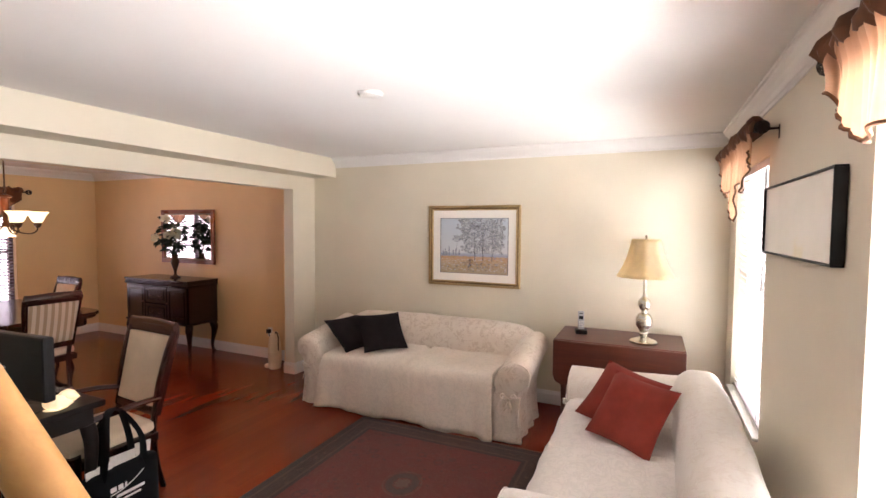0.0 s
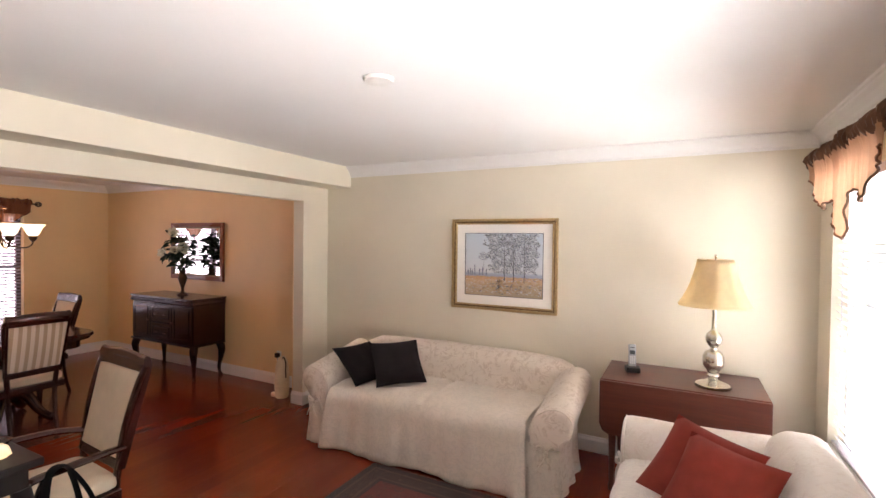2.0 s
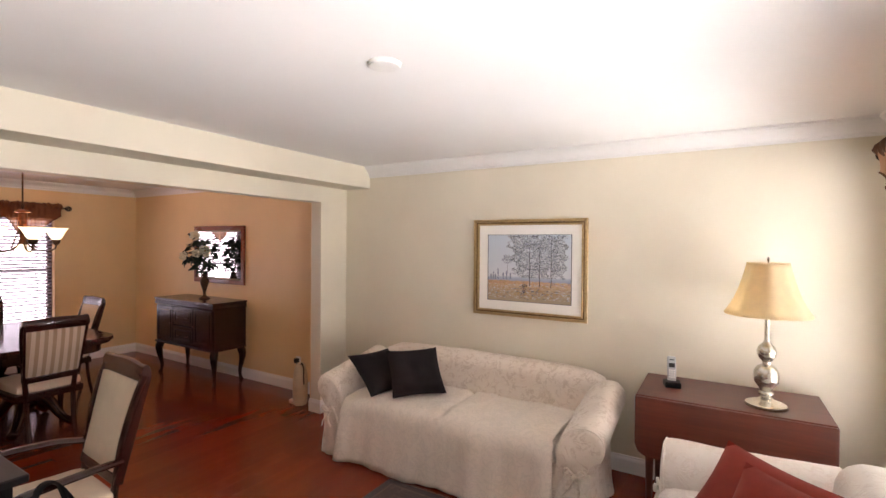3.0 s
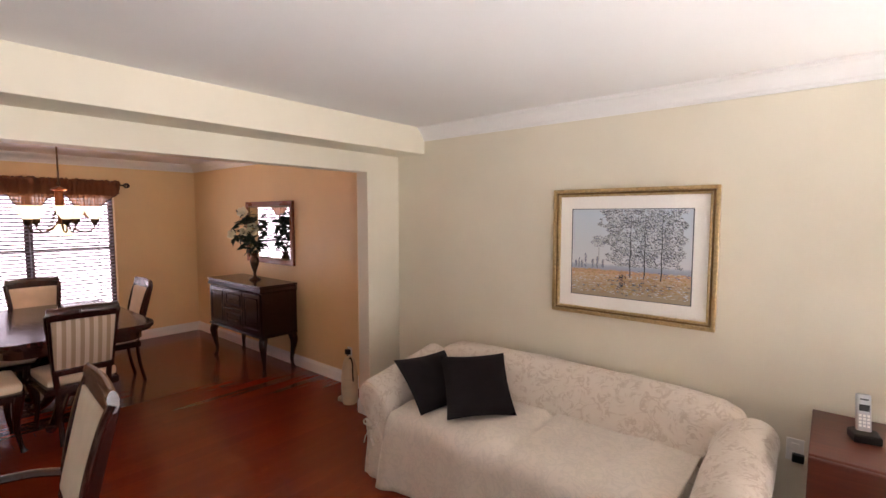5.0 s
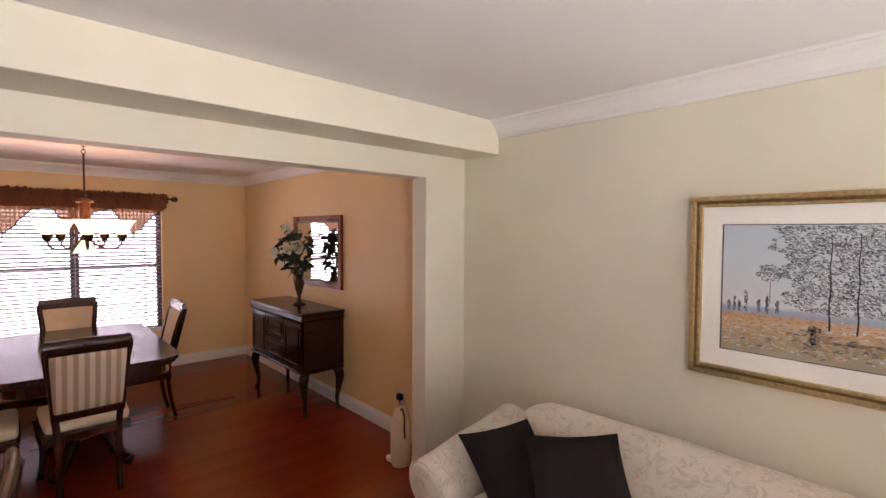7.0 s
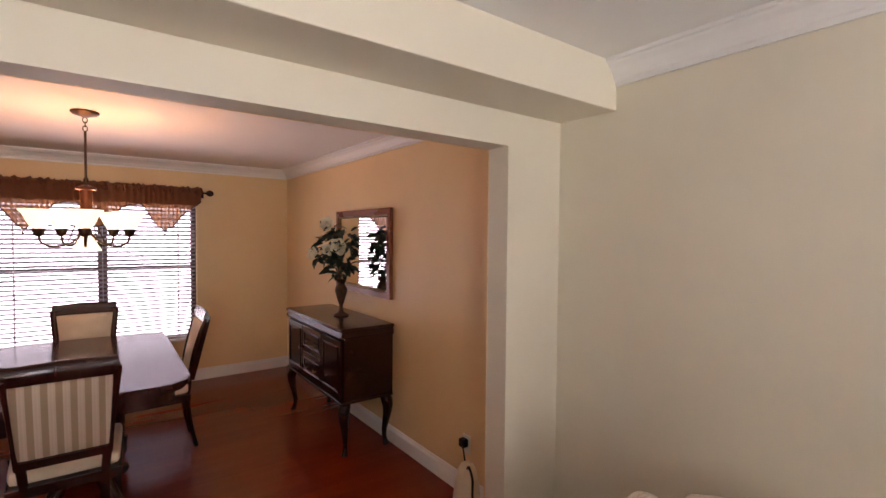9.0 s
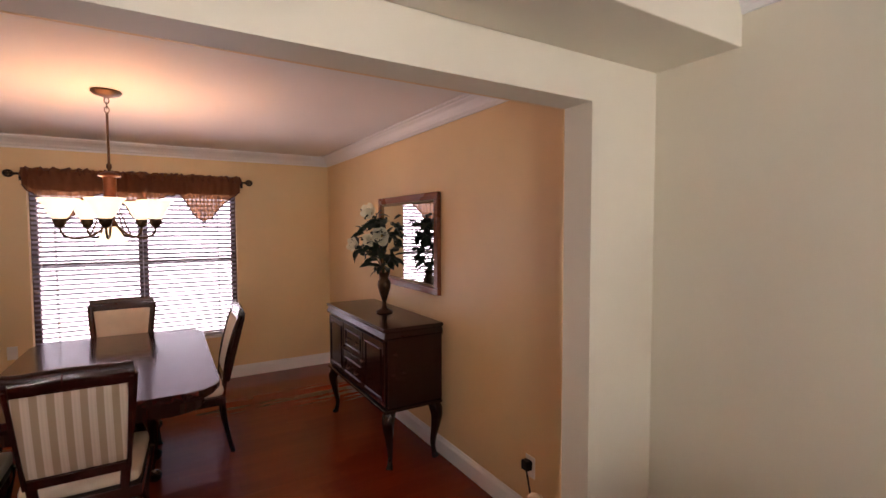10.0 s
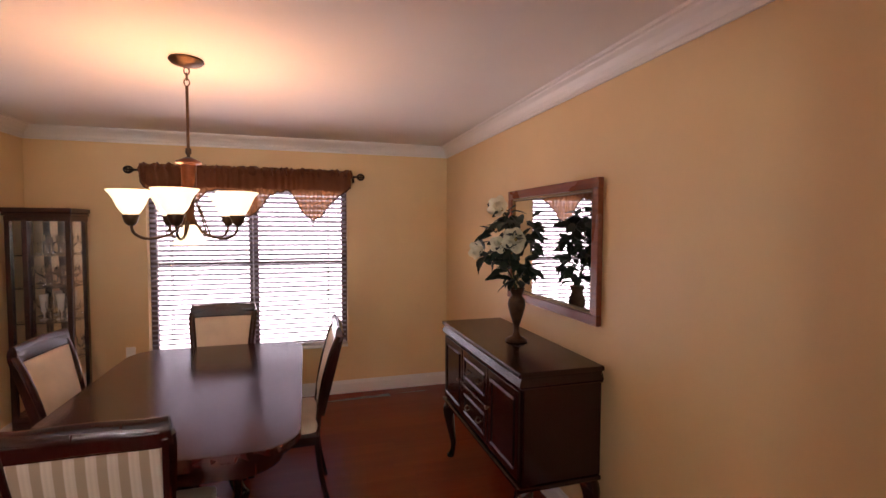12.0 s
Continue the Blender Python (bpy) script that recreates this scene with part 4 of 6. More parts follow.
def valance(x, y0, y1, z, out, material, points, label, finial_mat, hang, wave=0.010):
    """A rod with openwork finials and a gathered valance with pointed swags; out is the way into the room."""
    rod = thing("curtain_rod", "dark metal curtain rod with openwork ball finials", "curtain rod", pose(x, 0, z))
    part("pole", tube([(0, y0, 0), (0, y1, 0)], 0.010, 10), finial_mat, rod, "", True)
    for y, s in ((y0, -1), (y1, 1)):
        for k in range(4):
            ring = [Vector((0, s * 0.032, 0)) + Matrix.Rotation(math.pi * k / 4, 3, "Y") @ Vector((0.030 * math.cos(q), 0.034 * math.sin(q), 0)) for q in [2 * math.pi * i / 14 for i in range(15)]]
            part("finial", tube([Vector((0, y, 0)) + p for p in ring], 0.004, 6), finial_mat, rod, "", True)
        for r, dy in ((0.031, 0.032), (0.022, 0.012), (0.022, 0.052)):
            ring = [(r * math.cos(q), y + s * dy, r * math.sin(q)) for q in [2 * math.pi * i / 14 for i in range(15)]]
            part("finial_ring", tube(ring, 0.004, 6), finial_mat, rod, "", True)
    for y in (y0 + 0.03, y1 - 0.03):
        part("bracket", tube([(0, y, 0), (-out * 0.04, y, 0.0), (-out * 0.085, y, 0.0)], 0.006, 6), finial_mat, rod)
        part("bracket_plate", boxes(tuple(sorted((-out * 0.0875, -out * 0.0835))) + (y - 0.012, y + 0.012, -0.05, 0.02)), finial_mat, rod)
    v = thing("valance", label, "valance", pose(x, 0, z))
    rng = random.Random(int(1000 * abs(y0)))
    a0, a1 = y0 + 0.06, y1 - 0.06
    n, rows = 170, 16
    bm = bmesh.new()
    grid = []
    for i in range(n + 1):
        u = i / n
        y = a0 + (a1 - a0) * u
        # bottom edge between the listed (u, drop) knots
        for (u0, d0), (u1, d1) in zip(points, points[1:]):
            if u0 <= u <= u1:
                f = (u - u0) / (u1 - u0)
                f = 0.5 - 0.5 * math.cos(math.pi * f)
                drop = d0 + (d1 - d0) * f
                break
        drop += wave * math.sin(u * 97 + 2 * math.sin(u * 31))
        col = []
        for j in range(rows + 1):
            w = j / rows
            zz = 0.055 - (drop + 0.055) * w
            near = math.exp(-((zz) / 0.05) ** 2)
            fold = math.sin(u * 150 + 3 * math.sin(u * 23)) * (0.008 + 0.010 * near) + math.sin(u * 37 + 1.3) * 0.014 * w
            puff = 0.016 + 0.012 * near + 0.010 * w * hang
            ruff = 0.012 * noise.noise(Vector((u * 60, w * 3, y0))) if zz > 0.02 else 0.0
            col.append(bm.verts.new((out * (puff + fold * 0.8), y + 0.004 * math.sin(u * 211), zz + ruff)))
        grid.append(col)
    for i in range(n):
        for j in range(rows):
            bm.faces.new((grid[i][j], grid[i + 1][j], grid[i + 1][j + 1], grid[i][j + 1]))
    part("valance_cloth", bm, material, v, "", True)
    if material == RUSSET:
        # dense doubled cloth below the pole
        bm = bmesh.new()
        cols = []
        for i in range(n + 1):
            u = i / n
            y = a0 + (a1 - a0) * u
            low = 0.135 + 0.018 * noise.noise(Vector((u * 14, 0.0, 7.0))) - 0.05 * max(0.0, abs(2 * u - 1) - 0.93) / 0.07
            col = []
            for j in range(7):
                w = j / 6
                fold = math.sin(u * 190 + 4 * math.sin(u * 17)) * 0.006 + 0.012 * noise.noise(Vector((u * 40, w * 2, 5.0)))
                col.append(bm.verts.new((out * (0.050 + fold - 0.006 * w), y, 0.03 - (low + 0.03) * w)))
            cols.append(col)
        for ca, cb in zip(cols, cols[1:]):
            for j in range(6):
                bm.faces.new((ca[j], cb[j], cb[j + 1], ca[j + 1]))
        part("flounce", bm, DENSE_RUSSET, v, "dense rust coloured upper flounce", True)
    # ruffled sleeve over the pole
    bm = bmesh.new()
    ringn = 10
    prev = None
    for i in range(241):
        u = i / 240
        y = a0 - 0.01 + (a1 - a0 + 0.02) * u
        r = 0.028 + 0.008 * math.sin(u * 190 + 5 * math.sin(u * 19)) + 0.016 * noise.noise(Vector((u * 45, 0, y0)))
        ring = [bm.verts.new((out * 0.012 + r * (1.25 + 0.5 * noise.noise(Vector((u * 60, q, y0)))) * math.cos(q), y + 0.008 * math.sin(q * 2 + u * 90), r * (1.30 + 0.5 * noise.noise(Vector((u * 50, q + 9, y0)))) * math.sin(q) + 0.016)) for q in [2 * math.pi * k / ringn for k in range(ringn)]]
        if prev:
            for k in range(ringn):
                bm.faces.new((prev[k], prev[(k + 1) % ringn], ring[(k + 1) % ringn], ring[k]))
        prev = ring
    part("gathered_heading", bm, HEADING_RUST if material == RUSSET else HEADING_BROWN, v, "darker ruffled heading", True)
    return v, points, a0, a1


def braid(v, points, a0, a1, out, material, tassel=True, wave=0.010):
    n = 120
    pts = []
    for i in range(n + 1):
        u = i / n
        for (u0, d0), (u1, d1) in zip(points, points[1:]):
            if u0 <= u <= u1:
                f = 0.5 - 0.5 * math.cos(math.pi * (u - u0) / (u1 - u0))
                drop = d0 + (d1 - d0) * f
                break
        drop += wave * math.sin(u * 97 + 2 * math.sin(u * 31))
        fold = math.sin(u * 150 + 3 * math.sin(u * 23)) * 0.008 + math.sin(u * 37 + 1.3) * 0.014
        pts.append((out * (0.028 + fold * 0.8), a0 + (a1 - a0) * u, -drop - 0.002))
    part("braid", tube(pts, 0.006, 5), material, v, "dark braided edging", True)
    if tassel:
        for k in range(1, len(points) - 1):
            if points[k][1] > points[k - 1][1] and points[k][1] > points[k + 1][1]:
                y = a0 + (a1 - a0) * points[k][0]
                part("tassel", lathe([(0.0, 0.0), (0.003, -0.01), (0.003, -0.03), (0.007, -0.036), (0.008, -0.055), (0.0, -0.06)], 8, pose(out * 0.035, y, -points[k][1])), material, v, "", True)


WP = [(0.0, 0.09), (0.03, 0.16), (0.155, 0.40), (0.30, 0.17), (0.36, 0.14), (0.48, 0.38), (0.62, 0.16), (0.66, 0.14), (0.80, 0.40), (0.97, 0.15), (1.0, 0.09)]
r = valance(WEST + 0.10, 1.64, 3.47, 2.075, 1, RUSSET, WP, "russet checked sheer valance gathered into points", IRON, 1.0)
braid(r[0], r[1], r[2], r[3], 1, plain("russet_braid", (0.10, 0.035, 0.015), 0.9))
EP = [(0.0, 0.10), (0.05, 0.16), (0.22, 0.30), (0.30, 0.24), (0.46, 0.46), (0.62, 0.26), (0.76, 0.29), (0.93, 0.17), (1.0, 0.10)]
dark_braid = plain("bronze_braid", (0.16, 0.07, 0.03), 0.8)
r = valance(EAST - 0.085, 2.88, 4.17, 2.165, -1, PEACH, EP, "peach sheer valance gathered in swags on its rod", IRON, 1.0, 0.003)
braid(r[0], r[1], r[2], r[3], -1, dark_braid, False, 0.003)
r = valance(EAST - 0.085, 0.62, 1.855, 2.165, -1, PEACH, EP, "peach sheer valance gathered in swags on its rod", IRON, 1.0, 0.003)
braid(r[0], r[1], r[2], r[3], -1, dark_braid, False, 0.003)


# ---- sofas ----
def sofa(root, W, cover, seat_cloth, skirt_seed, back_fn, arm_flare=0.0, depth=0.82, seat_h=0.46, cushions=2, armtop=0.60, arm_rise=0.03, back_extra=0.02):
    """Slipcovered sofa facing -y; the back stands at +y; W is the width between the arm centres."""
    hw = W / 2
    D = depth

    # back
    def shape(p, u):
        top = (u.z + 1) / 2
        p.z += back_fn(p.x / (hw + 0.1)) * top
        p.y += 0.07 * top
        return p
    bm = softbox(2 * hw + back_extra, 0.24, 0.80, 0.09, 16, (0, 0.02, 0.01), 0.008, skirt_seed, 5.0, shape)
    bmesh.ops.translate(bm, vec=(0, D - 0.22, 0.01), verts=bm.verts[:])
    part("backrest", bm, cover, root, "", True)
    # seat platform with draped front
    n = 120
    rows = 26
    bm = bmesh.new()
    grid = []
    for i in range(n + 1):
        u = -1 + 2 * i / n
        col = []
        for j in range(rows + 1):
            if j < 14:
                g = j / 13
                y = (D - 0.26) * (1 - g) + 0.03 * g
                crease = noise.noise(Vector((u * 4.0 + skirt_seed, y * 3.5, 2.0))) * 0.010 + abs(noise.noise(Vector((u * 7.0 - y * 5.0, y * 4.0, skirt_seed)))) * 0.014 + abs(noise.noise(Vector((u * 15.0 + y * 9.0, y * 11.0, skirt_seed)))) * 0.009
                dip = sum(0.022 * math.exp(-((u - (-1 + 2 * k / cushions)) * hw / 0.035) ** 2) for k in range(1, cushions))
                col.append(bm.verts.new((u * (hw - 0.10), y, seat_h + 0.036 + crease * (2.3 if W < 1.8 else 1.3) * min(1, (1 - g) * 6 + 0.3) - dip - 0.012 * max(0, g - 0.8) * 5)))
                continue
            w = (j - 14) / (rows - 14)
            z = (seat_h + 0.012) * (1 - w) + 0.012 * w
            amp = 0.006 + 0.016 * w
            y = -0.035 - 0.03 * w + (0.03 if j == 14 else 0.008 if j == 15 else 0.0) + amp * (math.sin(u * 9 + skirt_seed) * 0.6 + 0.6 * noise.noise(Vector((u * 5, w, skirt_seed))) + 0.25 * math.sin(u * 33))
            y -= 0.030 * w * abs(u) ** 10 - 0.010 * math.exp(-((u - 0.12) / 0.02) ** 2) * (1 - w)
            x = u * (hw - 0.085) * (1 + 0.035 * w)
            y -= 0.035 * w * math.exp(-((abs(u) - 0.93) / 0.06) ** 2)
            zz = z + (0.010 * math.sin(u * 6 + 1) if w > 0.95 else 0)
            col.append(bm.verts.new((x, y, max(0.004, zz))))
        grid.append(col)
    for i in range(n):
        for j in range(rows):
            bm.faces.new((grid[i][j], grid[i + 1][j], grid[i + 1][j + 1], grid[i][j + 1]))
    ob = part("seat_cover", bm, seat_cloth, root, "creased cover draped from the seat to the floor", True)
    md = ob.modifiers.new("thick", "SOLIDIFY")
    md.thickness = 0.006
    bm = boxes((-hw + 0.06, hw - 0.06, 0.03, D - 0.15, 0.02, seat_h - 0.10))
    part("base", bm, cover, root)
    cw = (2 * hw - 0.20) / cushions
    for k in range(cushions):
        bm = softbox(cw + 0.006, D - 0.16, 0.15, 0.05, 12, (0, 0.012, 0.022), 0.006, skirt_seed + k * 3, 4.0)
        bmesh.ops.translate(bm, vec=(-hw + 0.10 + cw * (k + 0.5), (D - 0.16) / 2 - 0.01, seat_h - 0.150), verts=bm.verts[:])
        part("seat_cushion", bm, cover, root, "", True)
    # rolled arms: a fat roll whose cover hangs down outside and is drawn in at the front by a tie
    rr = 0.135
    cz = armtop - rr
    for s in (-1, 1):
        prof = [(-0.085, 0.012), (-0.085, 0.25), (-0.095, cz - 0.10)]
        for k in range(17):
            q = radians(208 - 226 * k / 16)
            prof.append((rr * math.cos(q), cz + rr * math.sin(q)))
        first, last = 3, len(prof) - 1
        prof += [(0.122, cz - 0.09), (0.112, 0.33), (0.114, 0.25), (0.122, 0.17), (0.132, 0.09), (0.142, 0.008)]
        bm = bmesh.new()
        rings = []
        ys = [-0.012, -0.006, 0.006, 0.03] + [0.03 + (D - 0.25) * i / 20 for i in range(1, 21)]
        for yi, y in enumerate(ys):
            k = (0.80, 0.90, 0.97, 1.0)[yi] if yi < 4 else 1.0
            front = math.exp(-max(0.0, y) / 0.09)
            fall = arm_rise * max(0.0, y) / D
            ring = []
            for n_, (px, pz) in enumerate(prof):
                roll = first <= n_ <= last
                qx, qz = (px * k, cz + (pz - cz) * k) if roll else (px, pz)
                if px > 0 and not roll:
                    qx -= 0.055 * front * math.exp(-((qz - 0.36) / 0.07) ** 2)
                    qx += (0.010 * math.sin(y * 34 + skirt_seed) + 0.014 * noise.noise(Vector((y * 9, qz * 2, skirt_seed + s)))) * max(0.0, 1 - qz / 0.42)
                lean = s * arm_flare * max(0.0, qz - 0.25)
                w = noise.noise_vector(Vector((qx * 6 + skirt_seed, y * 6, qz * 6 + s))) * 0.009
                ring.append(bm.verts.new((s * hw + s * qx + lean + w.x, y - 0.02 + w.y * 0.4, max(0.008, qz + fall * max(0.0, min(1.0, (qz - 0.1) / 0.3)) + w.z * min(1.0, qz * 5)))))
            rings.append(ring)
        m = len(prof)
        for a, b in zip(rings, rings[1:]):
            for k in range(m):
                bm.faces.new((a[k], a[(k + 1) % m], b[(k + 1) % m], b[k]))
        bm.faces.new(rings[0])
        bm.faces.new(rings[-1])
        seam = [v.co + Vector((0, -0.004, 0)) for v in rings[2][first:last + 1]]
        part("arm", bm, cover, root, "rolled arm under the slipcover", True)
        part("piping", tube(seam, 0.0045, 6), cover, root, "corded seam round the arm front", True)
        # bow tied under the roll, and the gathered corner panel below it
        bx, bz = s * (hw + 0.035 + arm_flare * 0.06), armtop - 0.275
        for q, ln in ((150, 0.06), (35, 0.065)):
            d = Vector((math.cos(radians(q)), 0, math.sin(radians(q))))
            e = Vector((-d.z, 0, d.x))
            loop = curve([Vector((bx, -0.045, bz)), Vector((bx, -0.06, bz)) + d * ln + e * 0.018, Vector((bx, -0.06, bz)) + d * ln - e * 0.018, Vector((bx, -0.045, bz))], 5)
            part("bow_loop", tube(loop, 0.006, 6, squash=(1.4, 0.5)), cover, root, "", True)
        for q, ln in ((-118, 0.13), (-75, 0.11), (35, 0.10)):
            d = Vector((math.cos(radians(q)), -0.05, math.sin(radians(q))))
            part("tie", tube(curve([Vector((bx, -0.046, bz)), Vector((bx, -0.06, bz)) + d * ln * 0.5 + Vector((0.01 * s, 0, 0)), Vector((bx, -0.055, bz)) + d * ln], 4), 0.007, 6, squash=(1.4, 0.4)), cover, root, "", True)
        part("knot", softbox(0.030, 0.026, 0.028, 0.012, 4), cover, root, "", True).location = (bx, -0.048, bz - 0.014)
        bm = bmesh.new()
        cols = []
        for i in range(33):
            u = i / 32
            col = []
            for j in range(11):
                w = j / 10
                z = (bz + 0.015) * (1 - w) + 0.006
                spread = 0.075 + 0.050 * w ** 0.7
                mid = hw + 0.030 + arm_flare * max(0.0, z - 0.25)
                pleat = math.sin(u * 13 + skirt_seed + 1.5 * math.sin(u * 4)) * (0.009 * math.exp(-w * 4) + 0.004)
                col.append(bm.verts.new((s * (mid + (2 * u - 1) * spread), -0.030 + pleat - 0.012 * w + 0.05 * max(0.0, 2 * u - 1.4) * w, z)))
            cols.append(col)
        for a, b in zip(cols, cols[1:]):
            for k in range(10):
                bm.faces.new((a[k], b[k], b[k + 1], a[k + 1]))
        ob = part("corner_panel", bm, seat_cloth, root, "gathered cover below the tie", True)
        ob.modifiers.new("thick", "SOLIDIFY").thickness = 0.005


big = thing("sofa", "cream damask slipcovered sofa with tied arms, against the wall", "sofa", pose(-1.765, 3.465, 0))
sofa(big, 1.80, SLIPCOVER, PLAIN_COVER, 1.3, lambda x: -0.045 - 0.03 * min(1, abs(x)) ** 4, 0.30, 0.88, 0.46, 2, 0.62, 0.15, 0.14)
love = thing("loveseat", "pale damask slipcovered loveseat with its back to the windows", "sofa", pose(-0.33, 2.57, 0, 0, 0, -90))
sofa(love, 1.64, PALE_COVER, PALE_PLAIN, 4.1, lambda x: 0.05 * (1 - min(1, abs(x)) ** 2) - 0.06, 0.10, 0.92, 0.46, 2, 0.66)


def cushion(label, material, size, thick, m, seed, group):
    ob = part("cushion", pillow(size, thick, seed), material, None, "", True)
    ob.matrix_world = m
    return tagged(ob, label, "cushion", group)


def facing(at, across, upward):
    """A pose whose x runs across and y upward, for a cushion lying on its corner or edge."""
    x = Vector(across).normalized()
    y = (Vector(upward) - x * Vector(upward).dot(x)).normalized()
    z = x.cross(y)
    m = Matrix((x, y, z)).transposed().to_4x4()
    m.translation = at
    return m


cushion("black square scatter cushion leaning in the sofa corner", BLACKCLOTH, 0.41, 0.10, facing((-2.452, 3.715, 0.632), (0.241, 0.970, -0.006), (-0.763, 0.194, 0.617)), 1.0, "black cushions")
cushion("black square scatter cushion propped against another", BLACKCLOTH, 0.415, 0.11, facing((-2.140, 3.760, 0.664), (0.677, 0.736, 0.012), (-0.539, 0.484, 0.690)), 2.0, "black cushions")
cushion("rust red square scatter cushion against the loveseat arm", REDCLOTH, 0.41, 0.12, facing((0.012, 2.956, 0.642), (0.870, -0.472, -0.143), (0.433, 0.592, 0.679)), 3.0, "red cushions")
cushion("rust red square scatter cushion propped in front of another", REDCLOTH, 0.40, 0.12, facing((0.07, 2.745, 0.652), (0.837, -0.545, -0.047), (0.372, 0.505, 0.779)), 4.0, "red cushions")


# ---- side table, lamp, telephone ----
def side_table():
    t = thing("drop_leaf_table", "reddish cherry drop-leaf table with its leaf hanging down", "table", pose(-0.075, 0, 0))
    part("top", boxes((-0.475, 0.475, 3.79, 4.34, 0.74, 0.762), bevel=0.005), CHERRY, t)
    part("leaf_panel", extrude([(-0.475, 0.757), (-0.475, 0.47), (-0.455, 0.425), (-0.41, 0.40), (0.41, 0.40), (0.455, 0.425), (0.475, 0.47), (0.475, 0.757)], "y", 3.766, 3.787, None, 0.005), CHERRY, t, "hanging drop leaf")
    part("apron", boxes((-0.42, 0.42, 3.84, 4.32, 0.64, 0.7395)), CHERRY, t)
    for x in (-0.40, 0.40):
        for y in (3.85, 4.30):
            part("leg", lathe([(0.018, 0), (0.022, 0.03), (0.016, 0.06), (0.022, 0.3), (0.028, 0.5), (0.02, 0.55), (0.03, 0.6), (0.03, 0.66)], 14, pose(x, y, 0)), CHERRY, t, "", True)


side_table()


def table_lamp():
    l = thing("table_lamp", "champagne metal table lamp with a cream bell shade", "lamp", pose(0.11, 3.965, 0.762))
    part("base_ring", lathe([(0.0, 0), (0.104, 0.0), (0.106, 0.004), (0.102, 0.0095), (0.0, 0.0095)], 36), BRONZE, l, "dark metal base ring", True)
    part("foot", lathe([(0.0, 0.01), (0.098, 0.01), (0.099, 0.014), (0.092, 0.020), (0.070, 0.026), (0.045, 0.037), (0.028, 0.046), (0.0, 0.048)], 36), PEWTER, l, "flared polished metal foot", True)
    part("body", lathe([(0.0, 0.047), (0.026, 0.048), (0.024, 0.05), (0.034, 0.062), (0.036, 0.075), (0.028, 0.085), (0.034, 0.10), (0.058, 0.135), (0.062, 0.165), (0.060, 0.195), (0.045, 0.222), (0.022, 0.235), (0.020, 0.25), (0.030, 0.26), (0.045, 0.285), (0.048, 0.31), (0.040, 0.335), (0.020, 0.355), (0.013, 0.37), (0.012, 0.50), (0.0, 0.50)], 28), PEWTER, l, "turned double-gourd metal body", True)
    n = 8

    def bell(a):
        return 0.97 + 0.03 * math.cos(a * n)
    prof = [(0.212, 0.515), (0.190, 0.55), (0.163, 0.60), (0.140, 0.66), (0.122, 0.72), (0.110, 0.77), (0.102, 0.805)]
    bm = bmesh.new()
    rings = []
    for r, z in prof:
        rings.append([bm.verts.new((r * bell(q) * math.cos(q), r * bell(q) * math.sin(q), z)) for q in [2 * math.pi * i / 48 for i in range(48)]])
    for a, b in zip(rings, rings[1:]):
        for k in range(48):
            bm.faces.new((a[k], a[(k + 1) % 48], b[(k + 1) % 48], b[k]))
    sh = part("shade", bm, LAMPSHADE, l, "cream panelled bell shade", True)
    sh.modifiers.new("thick", "SOLIDIFY").thickness = 0.003
    for r, z in ((0.206, 0.516), (0.099, 0.804)):
        ring = [(r * math.cos(q), r * math.sin(q), z) for q in [2 * math.pi * i / 36 for i in range(37)]]
        part("shade_trim", tube(ring, 0.004, 6), LAMPSHADE, l, "", True)
    part("finial", lathe([(0.0, 0.795), (0.004, 0.797), (0.004, 0.815), (0.009, 0.822), (0.007, 0.835), (0.0, 0.842)], 12), PEWTER, l, "", True)
    for q in (0, 120, 240):
        part("spider_arm", tube([(0, 0, 0.80), (0.098 * math.cos(radians(q)), 0.098 * math.sin(radians(q)), 0.80)], 0.002, 5), PEWTER, l)
    part("harp_rod", tube([(0, 0, 0.49), (0, 0, 0.80)], 0.003, 6), PEWTER, l)


table_lamp()


def telephone():
    p = thing("cordless_phone", "silver cordless phone standing in its black charger", "telephone", pose(-0.375, 4.08, 0.762, 0, 0, 12))
    part("charger", extrude([(-0.045, -0.05), (0.045, -0.05), (0.05, 0.03), (0.03, 0.05), (-0.03, 0.05), (-0.05, 0.03)], "z", 0.0, 0.035, None, 0.006), BLACK_PLASTIC, p)
    m = pose(0, 0.012, 0.02, -12, 0, 0)
    bm = bmesh.new()
    box(bm, -0.025, 0.025, -0.012, 0.014, 0.0, 0.165, 0.008, m)
    h = part("handset", bm, SILVER_PLASTIC, p, "silver handset")
    bm = bmesh.new()
    box(bm, -0.017, 0.017, -0.0145, -0.0125, 0.095, 0.122, 0.0, m)
    part("screen", bm, BLACK_PLASTIC, h)
    bm = bmesh.new()
    for i in range(3):
        for j in range(4):
            box(bm, -0.018 + i * 0.0135, -0.009 + i * 0.0135, -0.0145, -0.0125, 0.03 + j * 0.014, 0.039 + j * 0.014, 0.0, m)
    part("keypad", bm, WHITE_PLASTIC, h)
    bm = bmesh.new()
    box(bm, -0.014, 0.014, -0.0145, -0.0125, 0.14, 0.146, 0.0, m)
    part("earpiece", bm, BLACK_PLASTIC, h)


telephone()


